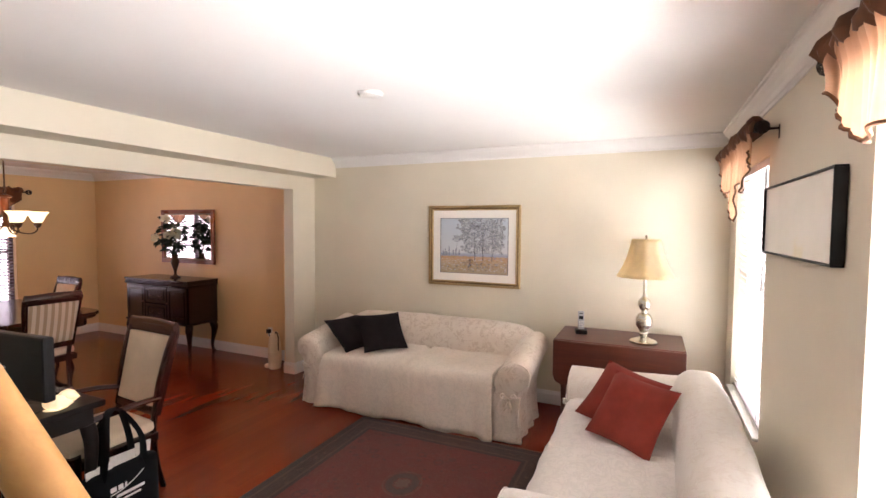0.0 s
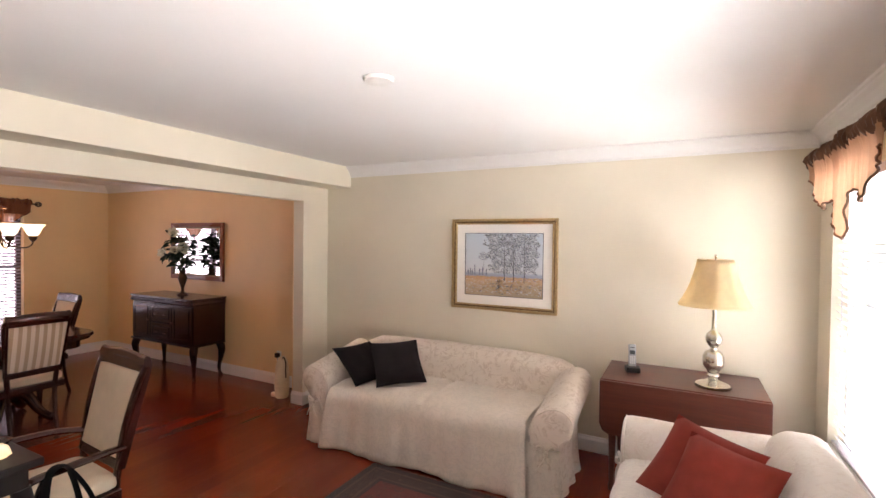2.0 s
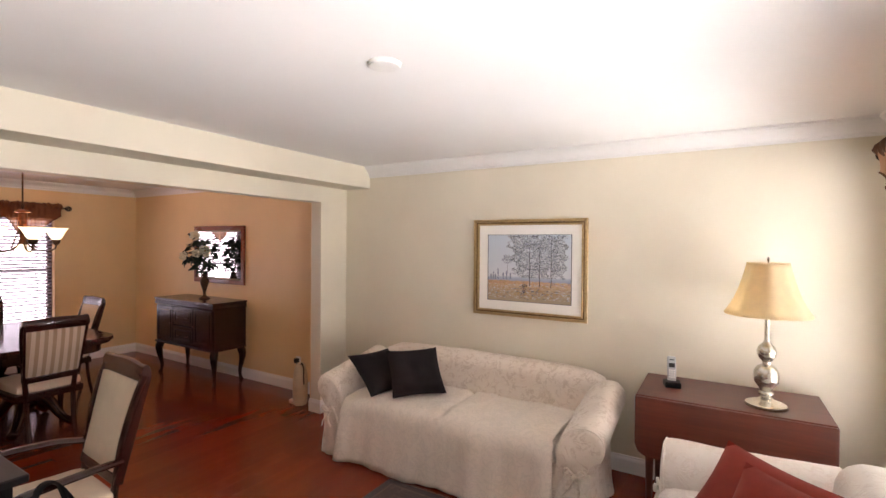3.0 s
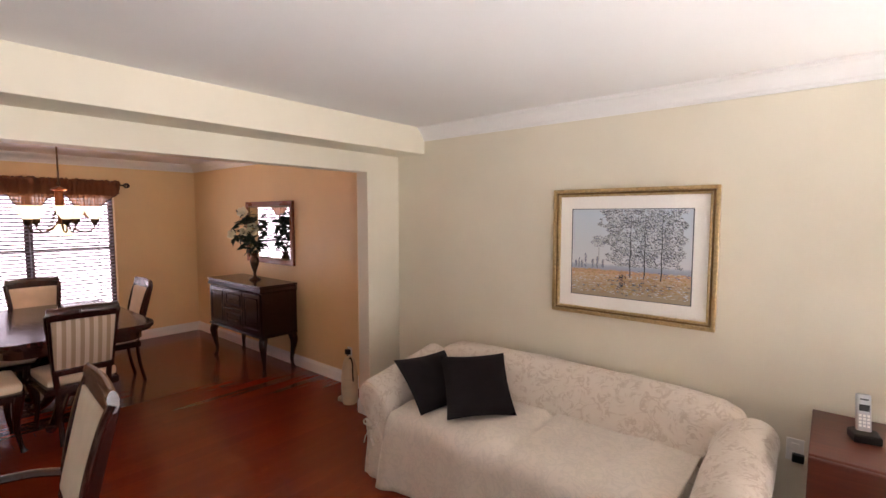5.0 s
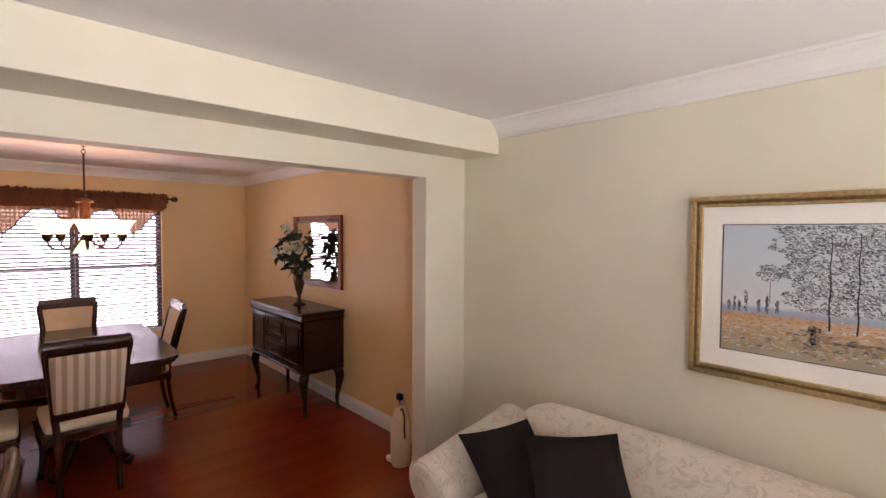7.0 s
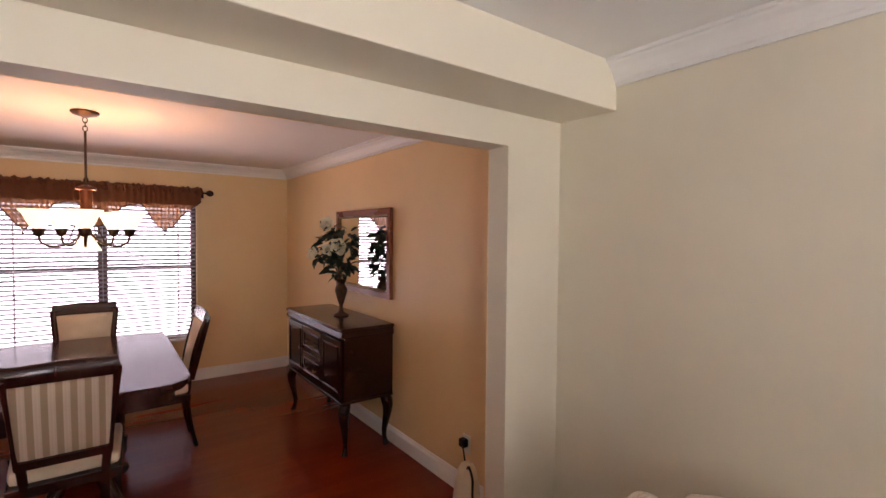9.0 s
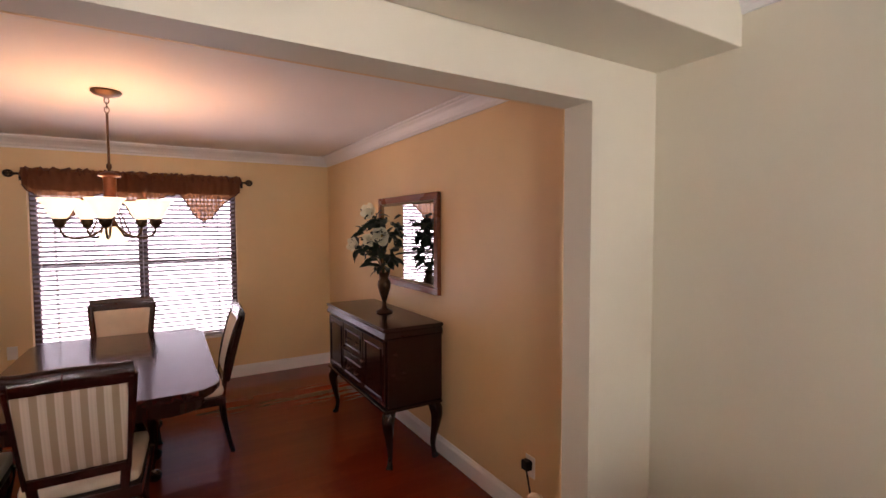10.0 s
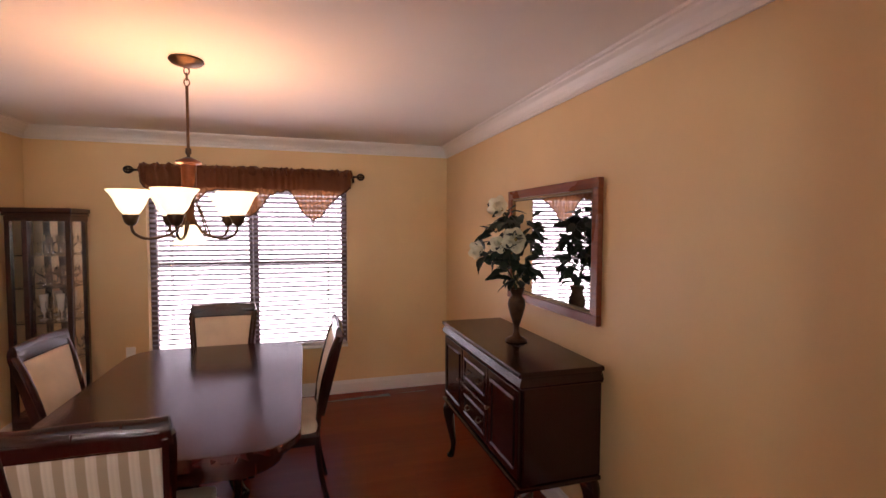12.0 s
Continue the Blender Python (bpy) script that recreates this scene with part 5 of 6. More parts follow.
# ---- the landscape print ----
def landscape():
    f, a, b = framed("framed_picture", "gilt framed landscape print of trees in a field", "picture", 0.965, 0.80, None, None, pose(-1.462, NORTH, 1.4635, 0, 0, 180), [(0.022, 0.034, GILT), (0.012, 0.026, GILT_SHADE), (0.012, 0.030, GILT)], 0.03)
    rng = random.Random(3)
    part("mat_board", boxes((-a, a, 0.004, 0.010, -b, b)), MATBOARD, f, "cream mat board")
    w, h = 0.352, 0.272
    sk = Shader("print_sky", 0.6)
    v = sk.coords()
    sep = sk.node("ShaderNodeSeparateXYZ", Vector=v)
    n1 = sk.noise(v, 26.0, 5.0, 0.7)
    n2 = sk.noise(sk.coords((9, 1, 40)), 5.0, 4.0, 0.7)
    height = sk.math("ADD", sep.outputs[2], sk.math("MULTIPLY", sk.math("SUBTRACT", n1, 0.5), 0.03))
    t = sk.math("ADD", sk.math("MULTIPLY", height, 1 / 0.51), 0.5)
    col = sk.ramp(t, [(0.0, (0.36, 0.27, 0.16)), (0.12, (0.42, 0.32, 0.20)), (0.22, (0.56, 0.34, 0.18)), (0.285, (0.58, 0.30, 0.14)), (0.30, (0.30, 0.34, 0.46)), (0.345, (0.36, 0.42, 0.54)), (0.37, (0.66, 0.68, 0.72)), (1.0, (0.52, 0.61, 0.70))])
    sk.set("Base Color", sk.mix(sk.math("MULTIPLY", n2, 0.35), col, (0.62, 0.58, 0.52)))
    part("print", boxes((-w, w, 0.0105, 0.012, -h, h)), sk.m, f, "soft coloured landscape print")
    edge = plain("print_line", (0.08, 0.09, 0.10), 0.7)
    part("print_border", boxes((-w - 0.006, w + 0.006, 0.0104, 0.0118, h, h + 0.004), (-w - 0.006, w + 0.006, 0.0104, 0.0118, -h - 0.004, -h), (-w - 0.006, -w, 0.0104, 0.0118, -h, h), (w, w + 0.006, 0.0104, 0.0118, -h, h)), edge, f)
    tones = [plain("daub_" + n, c, 0.7, 0, 0.1, 90) for n, c in (("slate", (0.15, 0.155, 0.17)), ("grey", (0.30, 0.31, 0.33)), ("pale", (0.62, 0.64, 0.68)), ("lilac", (0.19, 0.20, 0.29)), ("ochre", (0.44, 0.29, 0.12)), ("rust", (0.42, 0.26, 0.16)), ("straw", (0.56, 0.48, 0.37)), ("dark", (0.03, 0.03, 0.035)))]
    bm = bmesh.new()

    def daub(x, z, sx, sz, ang, k, lift):
        if abs(x) > w - 0.006 or abs(z) > h - 0.005:
            return
        c, s = math.cos(ang), math.sin(ang)
        vs = []
        for px, pz in ((-1, -0.3), (-0.4, -1), (0.6, -0.8), (1, 0.2), (0.3, 1), (-0.7, 0.8)):
            qx, qz = px * sx, pz * sz
            vs.append(bm.verts.new((-(x + qx * c - qz * s), 0.0122 + lift, z + qx * s + qz * c)))
        fc = bm.faces.new(vs)
        fc.material_index = k
    # trunks, then leaves, in the print's own left to right
    for i in range(15000):
        x, z = rng.uniform(-0.19, 0.33), rng.uniform(-0.075, 0.268)
        k = (z + 0.075) / 0.343
        left = -0.105 - 0.075 * k ** 1.5 + 0.025 * math.sin(z * 60) + 0.012 * math.sin(z * 170)
        right = 0.315 - 0.06 * max(0.0, 0.35 - k) + 0.015 * math.sin(z * 75 + 1)
        body = noise.noise(Vector((x * 24, z * 24, 3.0))) + 0.25
        if not left < x < right or body < rng.uniform(-0.35, 0.35) or (k < 0.15 and rng.random() < 0.5):
            continue
        daub(x, z, rng.uniform(0.004, 0.008), rng.uniform(0.0014, 0.0026), rng.gauss(-0.35, 0.5), rng.choice((0, 0, 1, 1, 3, 2, 2, 2, 7)), 0.0004 + 0.0004 * rng.random())
    for tx, bz in ((0.017, -0.135), (0.10, -0.14), (0.195, -0.145)):
        for i in range(46):
            daub(tx + 0.0018 * math.sin(i * 0.35 + tx * 60), bz + i * 0.0083, 0.0038 * (1 - 0.6 * i / 46), 0.006, 0.1 * math.sin(i), 7, 0.0009)
    for i in range(170):
        q, rr = rng.uniform(0, 6.28), 0.043 * math.sqrt(rng.random())
        daub(-0.178 + rr * 1.15 * math.cos(q), 0.072 + rr * 0.85 * math.sin(q), 0.005, 0.0022, rng.uniform(-0.5, 0.5), rng.choice((1, 1, 3, 2)), 0.0004)
    for i in range(20):
        daub(-0.176, 0.035 - i * 0.0045, 0.0022, 0.004, 0, 1, 0.0003)
    for tx, hh in ((-0.325, 0.03), (-0.305, 0.045), (-0.285, 0.03), (-0.262, 0.065), (-0.215, 0.04), (-0.185, 0.055), (-0.15, 0.04)):
        for i in range(24):
            daub(tx + rng.uniform(-0.005, 0.005), -0.095 + hh * rng.random() * 1.3, 0.003, 0.006, rng.uniform(-0.2, 0.2), rng.choice((3, 3, 1)), 0.0003)
    for i in range(900):
        z = -0.10 - 0.15 * rng.random() ** 0.8
        x = rng.uniform(-w, w)
        daub(x, z, rng.uniform(0.004, 0.010), rng.uniform(0.0015, 0.003), rng.uniform(-0.3, 0.3), rng.choice((4, 4, 5, 6, 6, 2) if z < -0.13 else ((5, 5, 4) if x < 0 else (6, 2, 3))), 0.0003)
    for i in range(260):
        daub(rng.gauss(0.06, 0.15), rng.gauss(-0.195, 0.025), rng.uniform(0.006, 0.014), rng.uniform(0.002, 0.004), rng.uniform(-0.4, 0.4), rng.choice((4, 5, 5, 4, 0)), 0.0005)
    for i in range(60):
        daub(rng.gauss(-0.03, 0.012), rng.uniform(-0.20, -0.13), 0.005, 0.004, rng.uniform(-0.5, 0.5), rng.choice((7, 5, 0)), 0.0006)
    tagged(part("paint_daub", bm, tones, f, "small grey, ochre and lilac brush marks"), "", "", "", "stuff")


landscape()


def wall_panel():
    f, a, b = framed("framed_picture", "wide pale picture in a thin black box frame", "picture", 1.03, 0.335, None, None, pose(EAST, 2.47, 1.70, 0, 0, 90), [(0.008, 0.042, BLACK_PLASTIC)], 0.04)
    s = Shader("pale_picture_glare", 0.22)
    v = s.coords()
    # off-white face, the glare on its glass painted in as a pale yellow smear
    s.set("Base Color", s.ramp(s.noise(v, 3.0, 5.0), [(0.3, (0.70, 0.68, 0.63)), (0.62, (0.76, 0.74, 0.70)), (0.75, (0.76, 0.68, 0.48))]))
    part("picture_face", boxes((-a, a, 0.004, 0.030, -b, b)), s.m, f, "off-white picture face with glass glare painted in")


wall_panel()


# ---- rug ----
def rug():
    s = Shader("rug_pile", 0.95)
    v = s.coords()
    sep = s.node("ShaderNodeSeparateXYZ", Vector=v)
    ax, ay = s.math("ABSOLUTE", sep.outputs[0]), s.math("ABSOLUTE", sep.outputs[1])
    edge = s.math("MINIMUM", s.math("SUBTRACT", RW, ax), s.math("SUBTRACT", RL, ay))
    n = s.noise(v, 60.0, 3.0, 0.7)
    small = s.node("ShaderNodeTexVoronoi", Vector=v, Scale=17.0)
    tile = s.node("ShaderNodeTexVoronoi", Vector=v, Scale=42.0)
    field = s.mix(s.ramp(small.outputs["Distance"], [(0.10, (1, 1, 1)), (0.22, (0, 0, 0))]), (0.115, 0.014, 0.009), (0.040, 0.012, 0.011))
    field = s.mix(s.math("MULTIPLY", s.ramp(s.noise(v, 7.0, 4.0, 0.7), [(0.42, (0, 0, 0)), (0.60, (1, 1, 1))]), 0.6), field, (0.080, 0.018, 0.014))
    field = s.mix(s.math("MULTIPLY", s.ramp(tile.outputs["Distance"], [(0.15, (1, 1, 1)), (0.3, (0, 0, 0))]), 0.35), field, (0.19, 0.11, 0.07))
    border = s.mix(s.ramp(small.outputs["Distance"], [(0.12, (1, 1, 1)), (0.30, (0, 0, 0))]), (0.038, 0.019, 0.015), (0.080, 0.045, 0.033))
    bands = s.t.nodes.new("ShaderNodeValToRGB")
    s.t.links.new(s.math("ADD", edge, s.math("MULTIPLY", s.math("SUBTRACT", n, 0.5), 0.012)), bands.inputs[0])
    bands.color_ramp.interpolation = "CONSTANT"
    e = bands.color_ramp.elements
    e[0].position, e[0].color = 0.0, (0, 0, 0, 1)
    e[1].position, e[1].color = 0.045, (0.6, 0.6, 0.6, 1)
    q = e.new(0.16)
    q.color = (0, 0, 0, 1)
    q = e.new(0.195)
    q.color = (1, 1, 1, 1)
    b1 = s.ramp(bands.outputs[0], [(0.5, (0, 0, 0)), (0.55, (1, 1, 1))])
    b2 = s.ramp(bands.outputs[0], [(0.9, (0, 0, 0)), (0.95, (1, 1, 1))])
    col = s.mix(b1, (0.028, 0.015, 0.014), border)
    col = s.mix(b2, col, field)
    # medallion
    off = s.math("ABSOLUTE", s.math("SUBTRACT", ay, 0.44))
    for sx_, sy_, at in ((0.13, 0.15, off), (0.20, 0.20, ay)):
        r = s.math("ADD", s.math("POWER", s.math("DIVIDE", ax, sx_), 2.0), s.math("POWER", s.math("DIVIDE", at, sy_), 2.0))
        rr = s.math("ADD", r, s.math("MULTIPLY", s.math("SUBTRACT", n, 0.5), 0.5))
        col = s.mix(s.ramp(rr, [(0.10, (1, 1, 1)), (0.16, (0, 0, 0))]), col, (0.11, 0.065, 0.045))
        col = s.mix(s.ramp(rr, [(0.16, (0, 0, 0)), (0.22, (1, 1, 1)), (0.62, (1, 1, 1)), (0.75, (0, 0, 0))]), col, s.mix(n, (0.022, 0.014, 0.016), (0.08, 0.045, 0.035)))
        col = s.mix(s.ramp(rr, [(0.80, (0, 0, 0)), (0.84, (1, 1, 1)), (0.90, (1, 1, 1)), (0.94, (0, 0, 0))]), col, (0.10, 0.055, 0.038))
    grid = s.node("ShaderNodeTexVoronoi", Vector=s.coords((1.0, 1.0, 0.0)), Scale=7.5)
    ring = s.ramp(grid.outputs["Distance"], [(0.16, (0, 0, 0)), (0.20, (1, 1, 1)), (0.27, (1, 1, 1)), (0.31, (0, 0, 0))])
    col = s.mix(s.math("MULTIPLY", s.math("MULTIPLY", ring, b2), 0.45), col, (0.030, 0.014, 0.014))
    guard = s.ramp(edge, [(0.048, (0, 0, 0)), (0.054, (1, 1, 1)), (0.064, (1, 1, 1)), (0.070, (0, 0, 0)), (0.150, (0, 0, 0)), (0.156, (1, 1, 1)), (0.166, (1, 1, 1)), (0.172, (0, 0, 0))])
    col = s.mix(s.math("MULTIPLY", guard, 0.5), col, (0.11, 0.065, 0.045))
    s.set("Base Color", s.mix(s.math("MULTIPLY", n, 0.3), col, (0.05, 0.02, 0.018)))
    s.set("Sheen Weight", 0.1)
    s.bump(s.noise(v, 350.0, 2.0), 0.5, 0.003)
    g = thing("area_rug", "dark red patterned oriental rug on the floor", "rug", pose((-2.09 - 0.45) / 2, 3.375 - RL, 0))
    part("woven_body", boxes((-RW, RW, -RL, RL, 0.0006, 0.010), bevel=0.004), s.m, g)
    fr = bmesh.new()
    rng = random.Random(5)
    for i in range(300):
        x = -RW + 0.005 + (2 * RW - 0.01) * i / 299
        for sy in (1,):
            d = rng.uniform(-0.006, 0.006)
            fr.faces.new([fr.verts.new(p) for p in ((x - 0.0015, sy * RL, 0.006), (x + 0.0015, sy * RL, 0.006), (x + 0.001 + d, sy * (RL + 0.03), 0.002), (x - 0.001 + d, sy * (RL + 0.03), 0.002))])
    tagged(part("fringe", fr, plain("rug_fringe", (0.20, 0.14, 0.10), 0.95), g), "", "", "", "stuff")


RW, RL = 0.82, 1.22
rug()


# ---- china cabinet ----
def china_cabinet():
    y0, y1, x0, x1, top = 0.87, 1.285, -7.64, -7.34, 1.745
    c = thing("china_cabinet", "dark mahogany glass-fronted cabinet full of glassware", "cabinet")
    part("plinth", boxes((x0, x1, y0, y1, 0.0, 0.12), bevel=0.006), MAHOGANY, c)
    part("cornice", boxes((x0, x1 + 0.03, y0 - 0.012, y1 + 0.02, top - 0.035, top), (x0, x1 + 0.018, y0 - 0.008, y1 + 0.012, top - 0.06, top - 0.0355), bevel=0.006), MAHOGANY, c)
    part("top_board", boxes((x0, x1, y0, y1, top - 0.10, top - 0.0605)), MAHOGANY, c)
    part("bottom_board", boxes((x0, x1, y0, y1, 0.1205, 0.16)), MAHOGANY, c)
    part("back_board", boxes((x0, x0 + 0.015, y0, y1, 0.1605, top - 0.1005)), MIRROR, c, "mirrored cabinet back")
    for y in (y0, 0.975, y1 - 0.038):
        part("post", boxes((x1 - 0.04, x1, y, y + 0.038, 0.1605, top - 0.1005), bevel=0.004), MAHOGANY, c)
    for y in (y0, y1 - 0.03):
        part("rear_post", boxes((x0 + 0.0155, x0 + 0.05, y, y + 0.03, 0.1605, top - 0.1005)), MAHOGANY, c)
    for a, b in ((y0 + 0.039, 0.974), (1.014, y1 - 0.039)):
        part("door_glass", boxes((x1 - 0.022, x1 - 0.018, a, b, 0.161, top - 0.101)), GLASS, c).visible_shadow = False
    part("side_glass", boxes((x0 + 0.0505, x1 - 0.0405, y1 - 0.02, y1 - 0.016, 0.161, top - 0.101)), GLASS, c).visible_shadow = False
    shelves = (0.55, 0.86, 1.13, 1.38)
    for z in shelves:
        part("shelf", boxes((x0 + 0.016, x1 - 0.045, y0 + 0.005, y1 - 0.023, z, z + 0.008)), GLASS, c, "glass shelf")
    part("handle", lathe([(0.0, 0), (0.006, 0.0), (0.006, 0.014), (0.011, 0.018), (0.0, 0.026)], 10, pose(x1, 0.994, 0.95, 0, 90, 0)), BRONZE, c)
    return shelves, x0, x1, y0, y1


shelves, x0, x1, y0, y1 = china_cabinet()
grng = random.Random(21)
GOBLET = [(0.0, 0), (0.028, 0.001), (0.026, 0.006), (0.005, 0.012), (0.004, 0.06), (0.012, 0.07), (0.028, 0.09), (0.032, 0.12), (0.027, 0.15), (0.025, 0.15), (0.030, 0.12), (0.026, 0.092), (0.0, 0.074)]
TUMBLER = [(0.0, 0), (0.026, 0.0), (0.031, 0.09), (0.028, 0.09), (0.024, 0.008), (0.0, 0.008)]
FLUTE = [(0.0, 0), (0.03, 0.001), (0.028, 0.006), (0.005, 0.014), (0.005, 0.05), (0.018, 0.07), (0.03, 0.20), (0.028, 0.20), (0.016, 0.075), (0.0, 0.06)]
protos = {}
for z in shelves:
    for k in range(7):
        kind, prof, mat_, lab = grng.choice((("goblet", GOBLET, GLASS, "clear stemmed goblet on a cabinet shelf"), ("tumbler", TUMBLER, GLASS, "clear glass tumbler on a cabinet shelf"), ("goblet", GOBLET, GLASS, "clear stemmed goblet on a cabinet shelf")))
        if z == 0.86:
            kind, prof, mat_, lab = ("vase", FLUTE, PORCELAIN, "white flared porcelain vase on a cabinet shelf") if k in (2, 4) else (kind, prof, mat_, lab)
        m = pose(x0 + 0.07 + 0.08 * (k % 2) + 0.06 * grng.random(), y0 + 0.045 + 0.053 * k, z + 0.0085)
        if kind in protos:
            ob = copy_thing(protos[kind], m)
        else:
            ob = part(kind, lathe(prof, 16), mat_, None, "", True)
            ob.matrix_world = m
            protos[kind] = tagged(ob, lab, "glass" if mat_ is GLASS else "vase", "glassware in the china cabinet")


# ---- desk corner ----
def desk():
    d = thing("desk", "black wooden desk with a dark glossy top", "desk", pose(-2.92, 1.10, 0))
    blk = wood("black_desk_wood", (0.007, 0.005, 0.005), (0.014, 0.010, 0.010), 0.45, 1.0, 0, 0.0)
    blk.node_tree.nodes["Principled BSDF"].inputs["Specular IOR Level"].default_value = 0.25
    part("desktop", boxes((-0.48, 0.49, -0.40, 0.41, 0.712, 0.745), bevel=0.006), blk, d)
    part("apron", boxes((-0.44, 0.45, -0.36, 0.37, 0.62, 0.7115)), blk, d)
    for x in (-0.42, 0.43):
        for y in (-0.34, 0.35):
            pts = curve([(x, y, 0.62), (x * 1.03, y * 1.03, 0.5), (x, y, 0.2), (x * 1.02, y * 1.02, 0.0)], 4)
            part("leg", tube(pts, [0.035, 0.036, 0.036, 0.034, 0.032, 0.029, 0.026, 0.023, 0.021, 0.02, 0.02, 0.022, 0.024], 10), blk, d, "", True)


desk()


def monitor():
    m = thing("monitor", "black flat computer monitor turned away on the desk", "monitor", pose(-2.62, 1.20, 0.745, 0, 0, 4))
    part("stand_foot", lathe([(0.0, 0), (0.11, 0.0), (0.11, 0.008), (0.03, 0.016), (0.0, 0.016)], 24), BLACK_PLASTIC, m, "", True)
    part("stand_neck", boxes((-0.025, 0.025, -0.014, 0.014, 0.014, 0.16), bevel=0.006), BLACK_PLASTIC, m)
    sc = part("screen_housing", boxes((-0.30, 0.30, -0.028, 0.022, 0.10, 0.40), bevel=0.012), BLACK_PLASTIC, m)
    part("maker_badge", boxes((-0.02, 0.02, -0.0295, -0.0282, 0.235, 0.245)), SILVER_PLASTIC, sc)
    part("screen", boxes((-0.28, 0.28, 0.0225, 0.024, 0.12, 0.385)), plain("dark_screen", (0.01, 0.01, 0.012), 0.15), m)


monitor()


def keyboard():
    k = thing("keyboard", "black computer keyboard near the desk edge", "keyboard", pose(-2.97, 1.345, 0.745, 0, 0, 0))
    part("case", boxes((-0.22, 0.22, -0.075, 0.075, 0.0, 0.018), bevel=0.004), BLACK_PLASTIC, k)
    cap = None
    for r in range(5):
        for c in range(18):
            if cap is None:
                bm = bmesh.new()
                box(bm, -0.0095, 0.0095, -0.0095, 0.0095, 0.0, 0.008, 0.002, seg=1)
                ob = part("key", bm, plain("key_cap", (0.04, 0.04, 0.045), 0.5), k)
                cap = ob.data
            else:
                ob = new("key", cap)
                ob.parent = k
            ob.location = (-0.20 + 0.0235 * c, -0.055 + 0.026 * r, 0.0185)


keyboard()


SHELL = glow("glowing_shell", (1.0, 0.74, 0.42), 0.55, (0.85, 0.76, 0.60))


def shell_light(label, m, s):
    """A lit spindle shell lying on its side, with whorls, a flared lip and a short tip."""
    b = thing("shell_light", label, "ornament", m, "shell lights on the desk")
    prof = [(0.0, -0.05), (0.006, -0.048)] + [((0.030 * math.sin(math.pi * (0.12 + 0.80 * k / 11)) ** 1.2 + 0.004) * (1.0 if k % 3 else 0.88), -0.045 + 0.009 * k) for k in range(12)] + [(0.004, 0.062), (0.0, 0.072)]
    part("shell_body", lathe([(r * s, z * s) for r, z in prof], 20, pose(0, 0, 0.031 * s, 0, 90, 0)), SHELL, b, "", True)
    lip = curve([(-0.035 * s, -0.012 * s, 0.006 * s), (-0.01 * s, -0.036 * s, 0.012 * s), (0.025 * s, -0.030 * s, 0.012 * s), (0.05 * s, -0.006 * s, 0.018 * s)], 5)
    part("lip", tube(lip, 0.005 * s, 6, squash=(1.6, 0.7)), SHELL, b, "", True)


shell_light("small glowing cream sea shell on the desk", pose(-2.565, 1.405, 0.745, 0, 0, 20), 1.0)
shell_light("larger glowing cream sea shell on the desk", pose(-2.49, 1.315, 0.745, 0, 0, 35), 1.15)


def dish():
    d = thing("glass_dish", "shallow clear glass dish on the desk", "dish", pose(-2.715, 1.455, 0.745))
    part("bowl", lathe([(0.0, 0), (0.03, 0.0), (0.045, 0.02), (0.05, 0.026), (0.047, 0.027), (0.028, 0.005), (0.0, 0.005)], 28), GLASS, d, "", True)


dish()


def tote_bag():
    t = thing("tote_bag", "dark cloth tote bag of papers hanging from the chair arm", "bag", pose(-2.475, 1.60, 0, 0, 0, 92))

    def sag(p, u):
        p.y *= 1 - 0.25 * max(0, u.z)
        return p
    bm = softbox(0.38, 0.11, 0.34, 0.03, 10, (0.0, 0.015, 0), 0.008, 2.0, 5.0, sag)
    bmesh.ops.translate(bm, vec=(0, 0, 0.006), verts=bm.verts[:])
    part("bag", bm, NAVY, t, "", True)
    for y, dx in ((-0.028, 0.0), (0.028, 0.02)):
        pts = curve([(-0.115 + dx, y, 0.31), (-0.10 + dx, y * 1.3, 0.46), (-0.035, 0.05, 0.622), (0.03, 0.05, 0.626), (0.09 - dx, y * 1.3, 0.48), (0.105 - dx, y, 0.31)], 6)
        part("strap", tube(pts, 0.022, 8, squash=(1.5, 0.22)), NAVY, t, "", True)
    for k, (x, w, h, ry) in enumerate(((-0.12, 0.13, 0.385, -5), (0.02, 0.15, 0.40, 3), (0.13, 0.10, 0.41, 6))):
        bm = bmesh.new()
        box(bm, -w / 2, w / 2, -0.004, 0.004, -0.25, 0.0, 0.001, pose(x, -0.01 + 0.012 * k, h, 0, ry, 0))
        part("paper", bm, PAPER, t, "white papers sticking out")
    # plain marks where the printed emblem is
    part("printed_mark", tube([(-0.10 + 0.011 * i, -0.071, 0.232 + 0.00025 * i * i) for i in range(17)], 0.003, 6, squash=(0.4, 1.0)), PRINTWHITE, t, "white swoosh mark")
    part("printed_bar", boxes((-0.10, -0.07, -0.072, -0.069, 0.245, 0.27), (-0.06, -0.035, -0.072, -0.069, 0.245, 0.27), (-0.025, -0.015, -0.072, -0.069, 0.245, 0.27), (-0.07, 0.08, -0.072, -0.069, 0.205, 0.22), (-0.05, 0.06, -0.072, -0.069, 0.18, 0.19)), PRINTWHITE, t)


tote_bag()


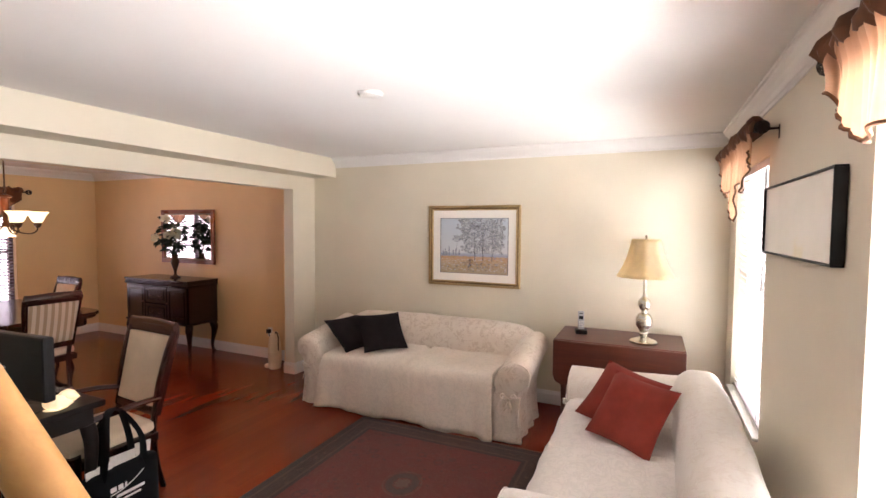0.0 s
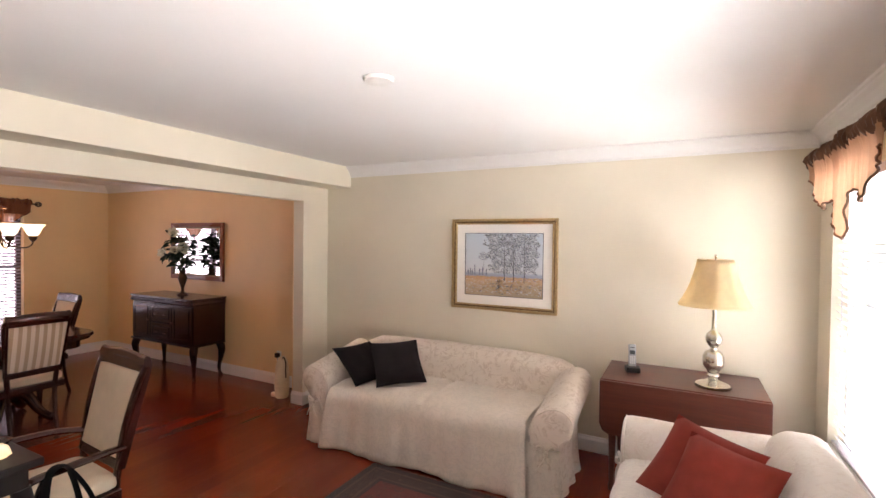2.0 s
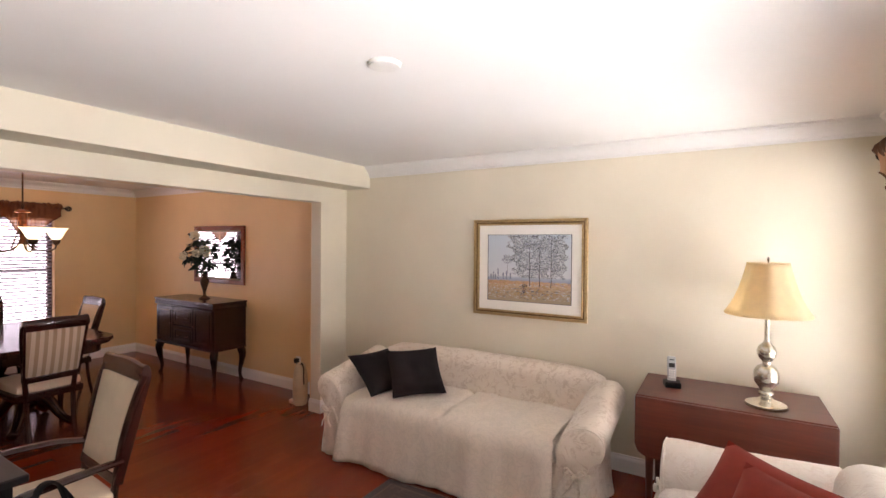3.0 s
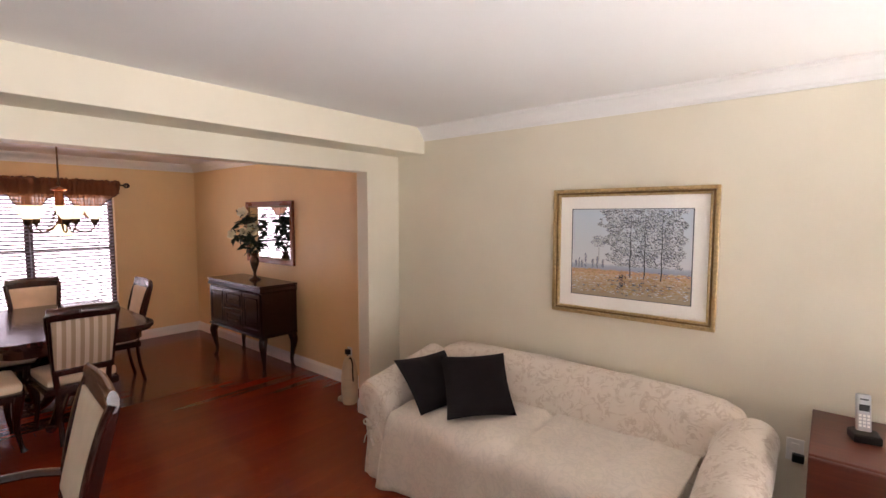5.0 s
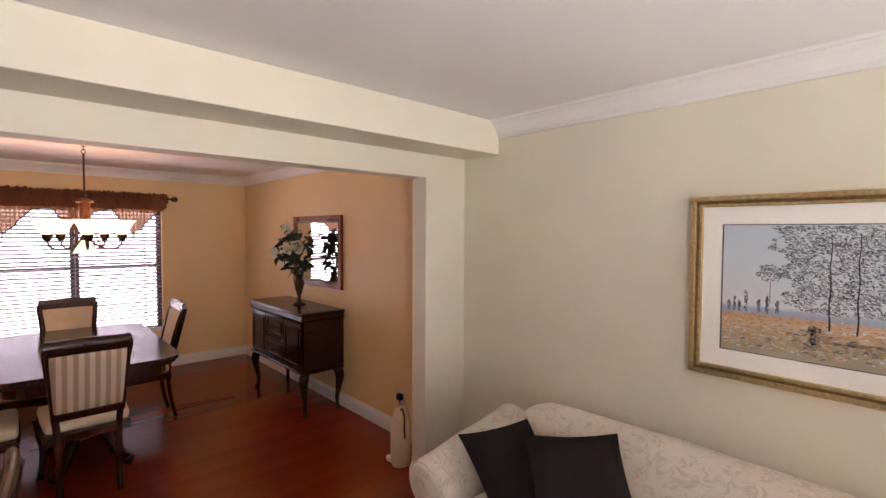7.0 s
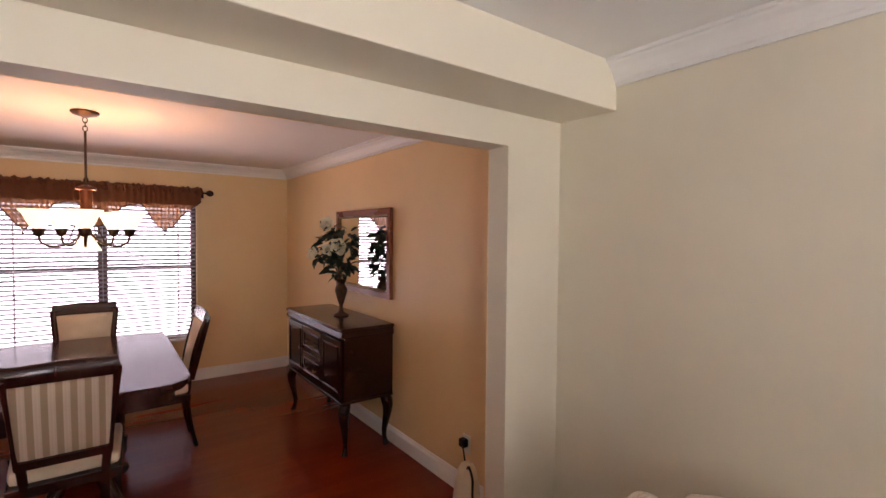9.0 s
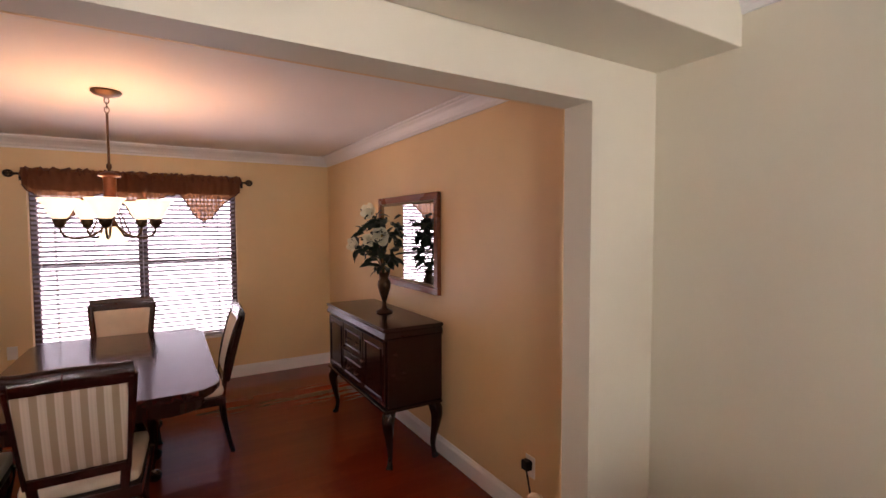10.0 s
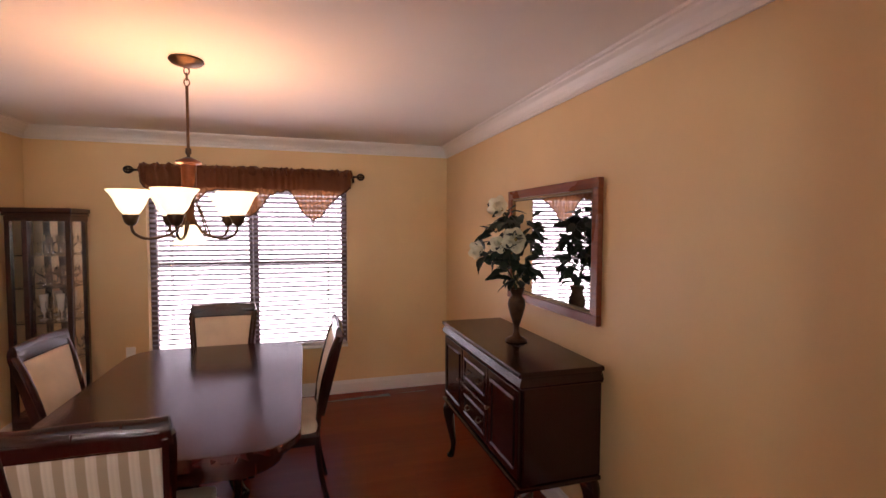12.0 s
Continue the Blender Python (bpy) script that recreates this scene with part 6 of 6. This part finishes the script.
# ---- stairs beside the start of the walk ----
def stairs():
    s = thing("staircase", "stairs with an oak handrail and square balusters", "stairs", pose(-0.30, 0.0, 0))
    rise, run, y0, y1 = 0.183, 0.262, -0.60, 0.345
    for i in range(11):
        part("step", boxes((-run * (i + 1), -run * i, y0, y1, 0.0, rise * (i + 1) - 0.03)), TRIM, s)
        part("tread", boxes((-run * (i + 1) + 0.002, -run * i + 0.03, y0, y1 + 0.02, rise * (i + 1) - 0.0295, rise * (i + 1)), bevel=0.006), PINE, s, "oak stair tread")
    slope = rise / run
    for i in range(11):
        x = -run * (i + 0.5)
        part("baluster", boxes((x - 0.016, x + 0.016, y1 - 0.03, y1 + 0.002, rise * (i + 1) + 0.0005, RAIL_Z - x * slope), bevel=0.003), PINE, s)
    a, b = Vector((0.02, y1 - 0.012, RAIL_Z - 0.02 * slope)), Vector((-run * 10.5, y1 - 0.012, RAIL_Z + run * 10.5 * slope))
    part("handrail", tube([a, a.lerp(b, 0.5), b], 0.030, 12, squash=(0.95, 0.85)), PINE, s, "honey coloured oak handrail", True)
    part("newel_post", boxes((-0.02, 0.07, y1 - 0.05, y1 + 0.04, 0.0, RAIL_Z + 0.03), bevel=0.008), PINE, s)


RAIL_Z = 1.262
stairs()


# ---- small fixtures ----
def outlet(x, y, z, rz, label):
    o = thing("wall_outlet", label, "outlet", pose(x, y, z, 0, 0, rz), "wall outlets")
    part("cover_plate", boxes((-0.036, 0.036, 0.001, 0.007, -0.058, 0.058), bevel=0.003), WHITE_PLASTIC, o)
    for dz in (-0.022, 0.022):
        part("socket", boxes((-0.017, 0.017, 0.0072, 0.009, dz - 0.014, dz + 0.014), bevel=0.0015), WHITE_PLASTIC, o)
    return o


outlet(-0.61, NORTH, 0.52, 180, "white wall outlet beside the drop-leaf table")
outlet(WEST, 1.56, 0.52, -90, "white wall outlet beneath the dining window")
od = outlet(-4.14, NORTH, 0.33, 180, "cream wall outlet with a dark plug and cord")
plug = thing("plug_and_cord", "dark plug with a cord hanging from the outlet", "cord", pose(-4.14, NORTH, 0.35))
part("plug", boxes((-0.025, 0.025, -0.05, -0.0095, -0.03, 0.02), bevel=0.006), BLACK_PLASTIC, plug)
part("cord", tube(curve([(0.01, -0.045, -0.01), (0.06, -0.07, -0.06), (0.09, -0.07, -0.18), (0.09, -0.06, -0.32), (0.12, -0.05, -0.345)], 6), 0.005, 6), BLACK_PLASTIC, plug, "", True)
pg = thing("plug_and_cord", "dark plug in the outlet beside the table", "cord", pose(-0.60, NORTH, 0.50))
part("plug", boxes((-0.02, 0.03, -0.045, -0.0095, -0.03, 0.01), bevel=0.006), BLACK_PLASTIC, pg)


def floor_vase():
    v = thing("floor_vase", "tall slender cream ceramic vase on the floor", "vase", pose(-3.80, 4.10, 0))
    part("vase_body", lathe([(0.0, 0), (0.062, 0.0), (0.070, 0.02), (0.076, 0.12), (0.074, 0.24), (0.064, 0.33), (0.050, 0.39), (0.034, 0.42), (0.028, 0.425), (0.026, 0.415), (0.0, 0.41)], 28), CERAMIC, v, "", True)
    part("handle", tube(curve([(0.028, -0.02, 0.415), (0.055, -0.03, 0.43), (0.082, -0.03, 0.38), (0.082, -0.03, 0.30), (0.075, -0.02, 0.22)], 5), 0.007, 6), IRON, v, "dark curved handle", True)
    part("side_knob", softbox(0.06, 0.05, 0.05, 0.02, 5, (0, 0, 0), 0.004), CERAMIC, v, "", True).location = (-0.085, -0.03, 0.0)


floor_vase()
sd = thing("smoke_detector", "round white smoke detector on the ceiling", "smoke detector", pose(-1.33, 2.326, HEIGHT))
part("base_ring", lathe([(0.0, -0.001), (0.072, -0.001), (0.072, -0.006), (0.0, -0.006)], 32), WHITE_PLASTIC, sd, "", True)
part("cover", lathe([(0.0, -0.0065), (0.068, -0.0065), (0.064, -0.016), (0.052, -0.019), (0.0, -0.020)], 32), WHITE_PLASTIC, sd, "", True)


# ---- floor planks ----
def planks():
    rng = random.Random(4)
    w, full = 0.127, 1.52
    cache = {}
    x = WEST
    while x < EAST - 0.01:
        x1 = min(x + w, EAST)
        y, end = (DIN_SOUTH if x1 < DIV_A else SOUTH), NORTH
        y -= rng.uniform(0.0, full * 0.8)
        low = DIN_SOUTH if x1 < DIV_A else SOUTH
        while y < end - 0.02:
            a, b = max(y, low), min(y + full, end)
            y += full
            if b - a < 0.04:
                continue
            key = (round(b - a, 2), round(x1 - x, 3))
            if key not in cache:
                bm = bmesh.new()
                box(bm, 0.0003, key[1] - 0.0003, 0.0003, key[0] - 0.0003, -0.0138, 0.0)
                ob = part("plank", bm, FLOOR, FLOOR_OB)
                cache[key] = ob.data
            else:
                ob = new("plank", cache[key])
                ob.parent = FLOOR_OB
            ob.location = (x, a, 0.0)
        x = x1


planks()
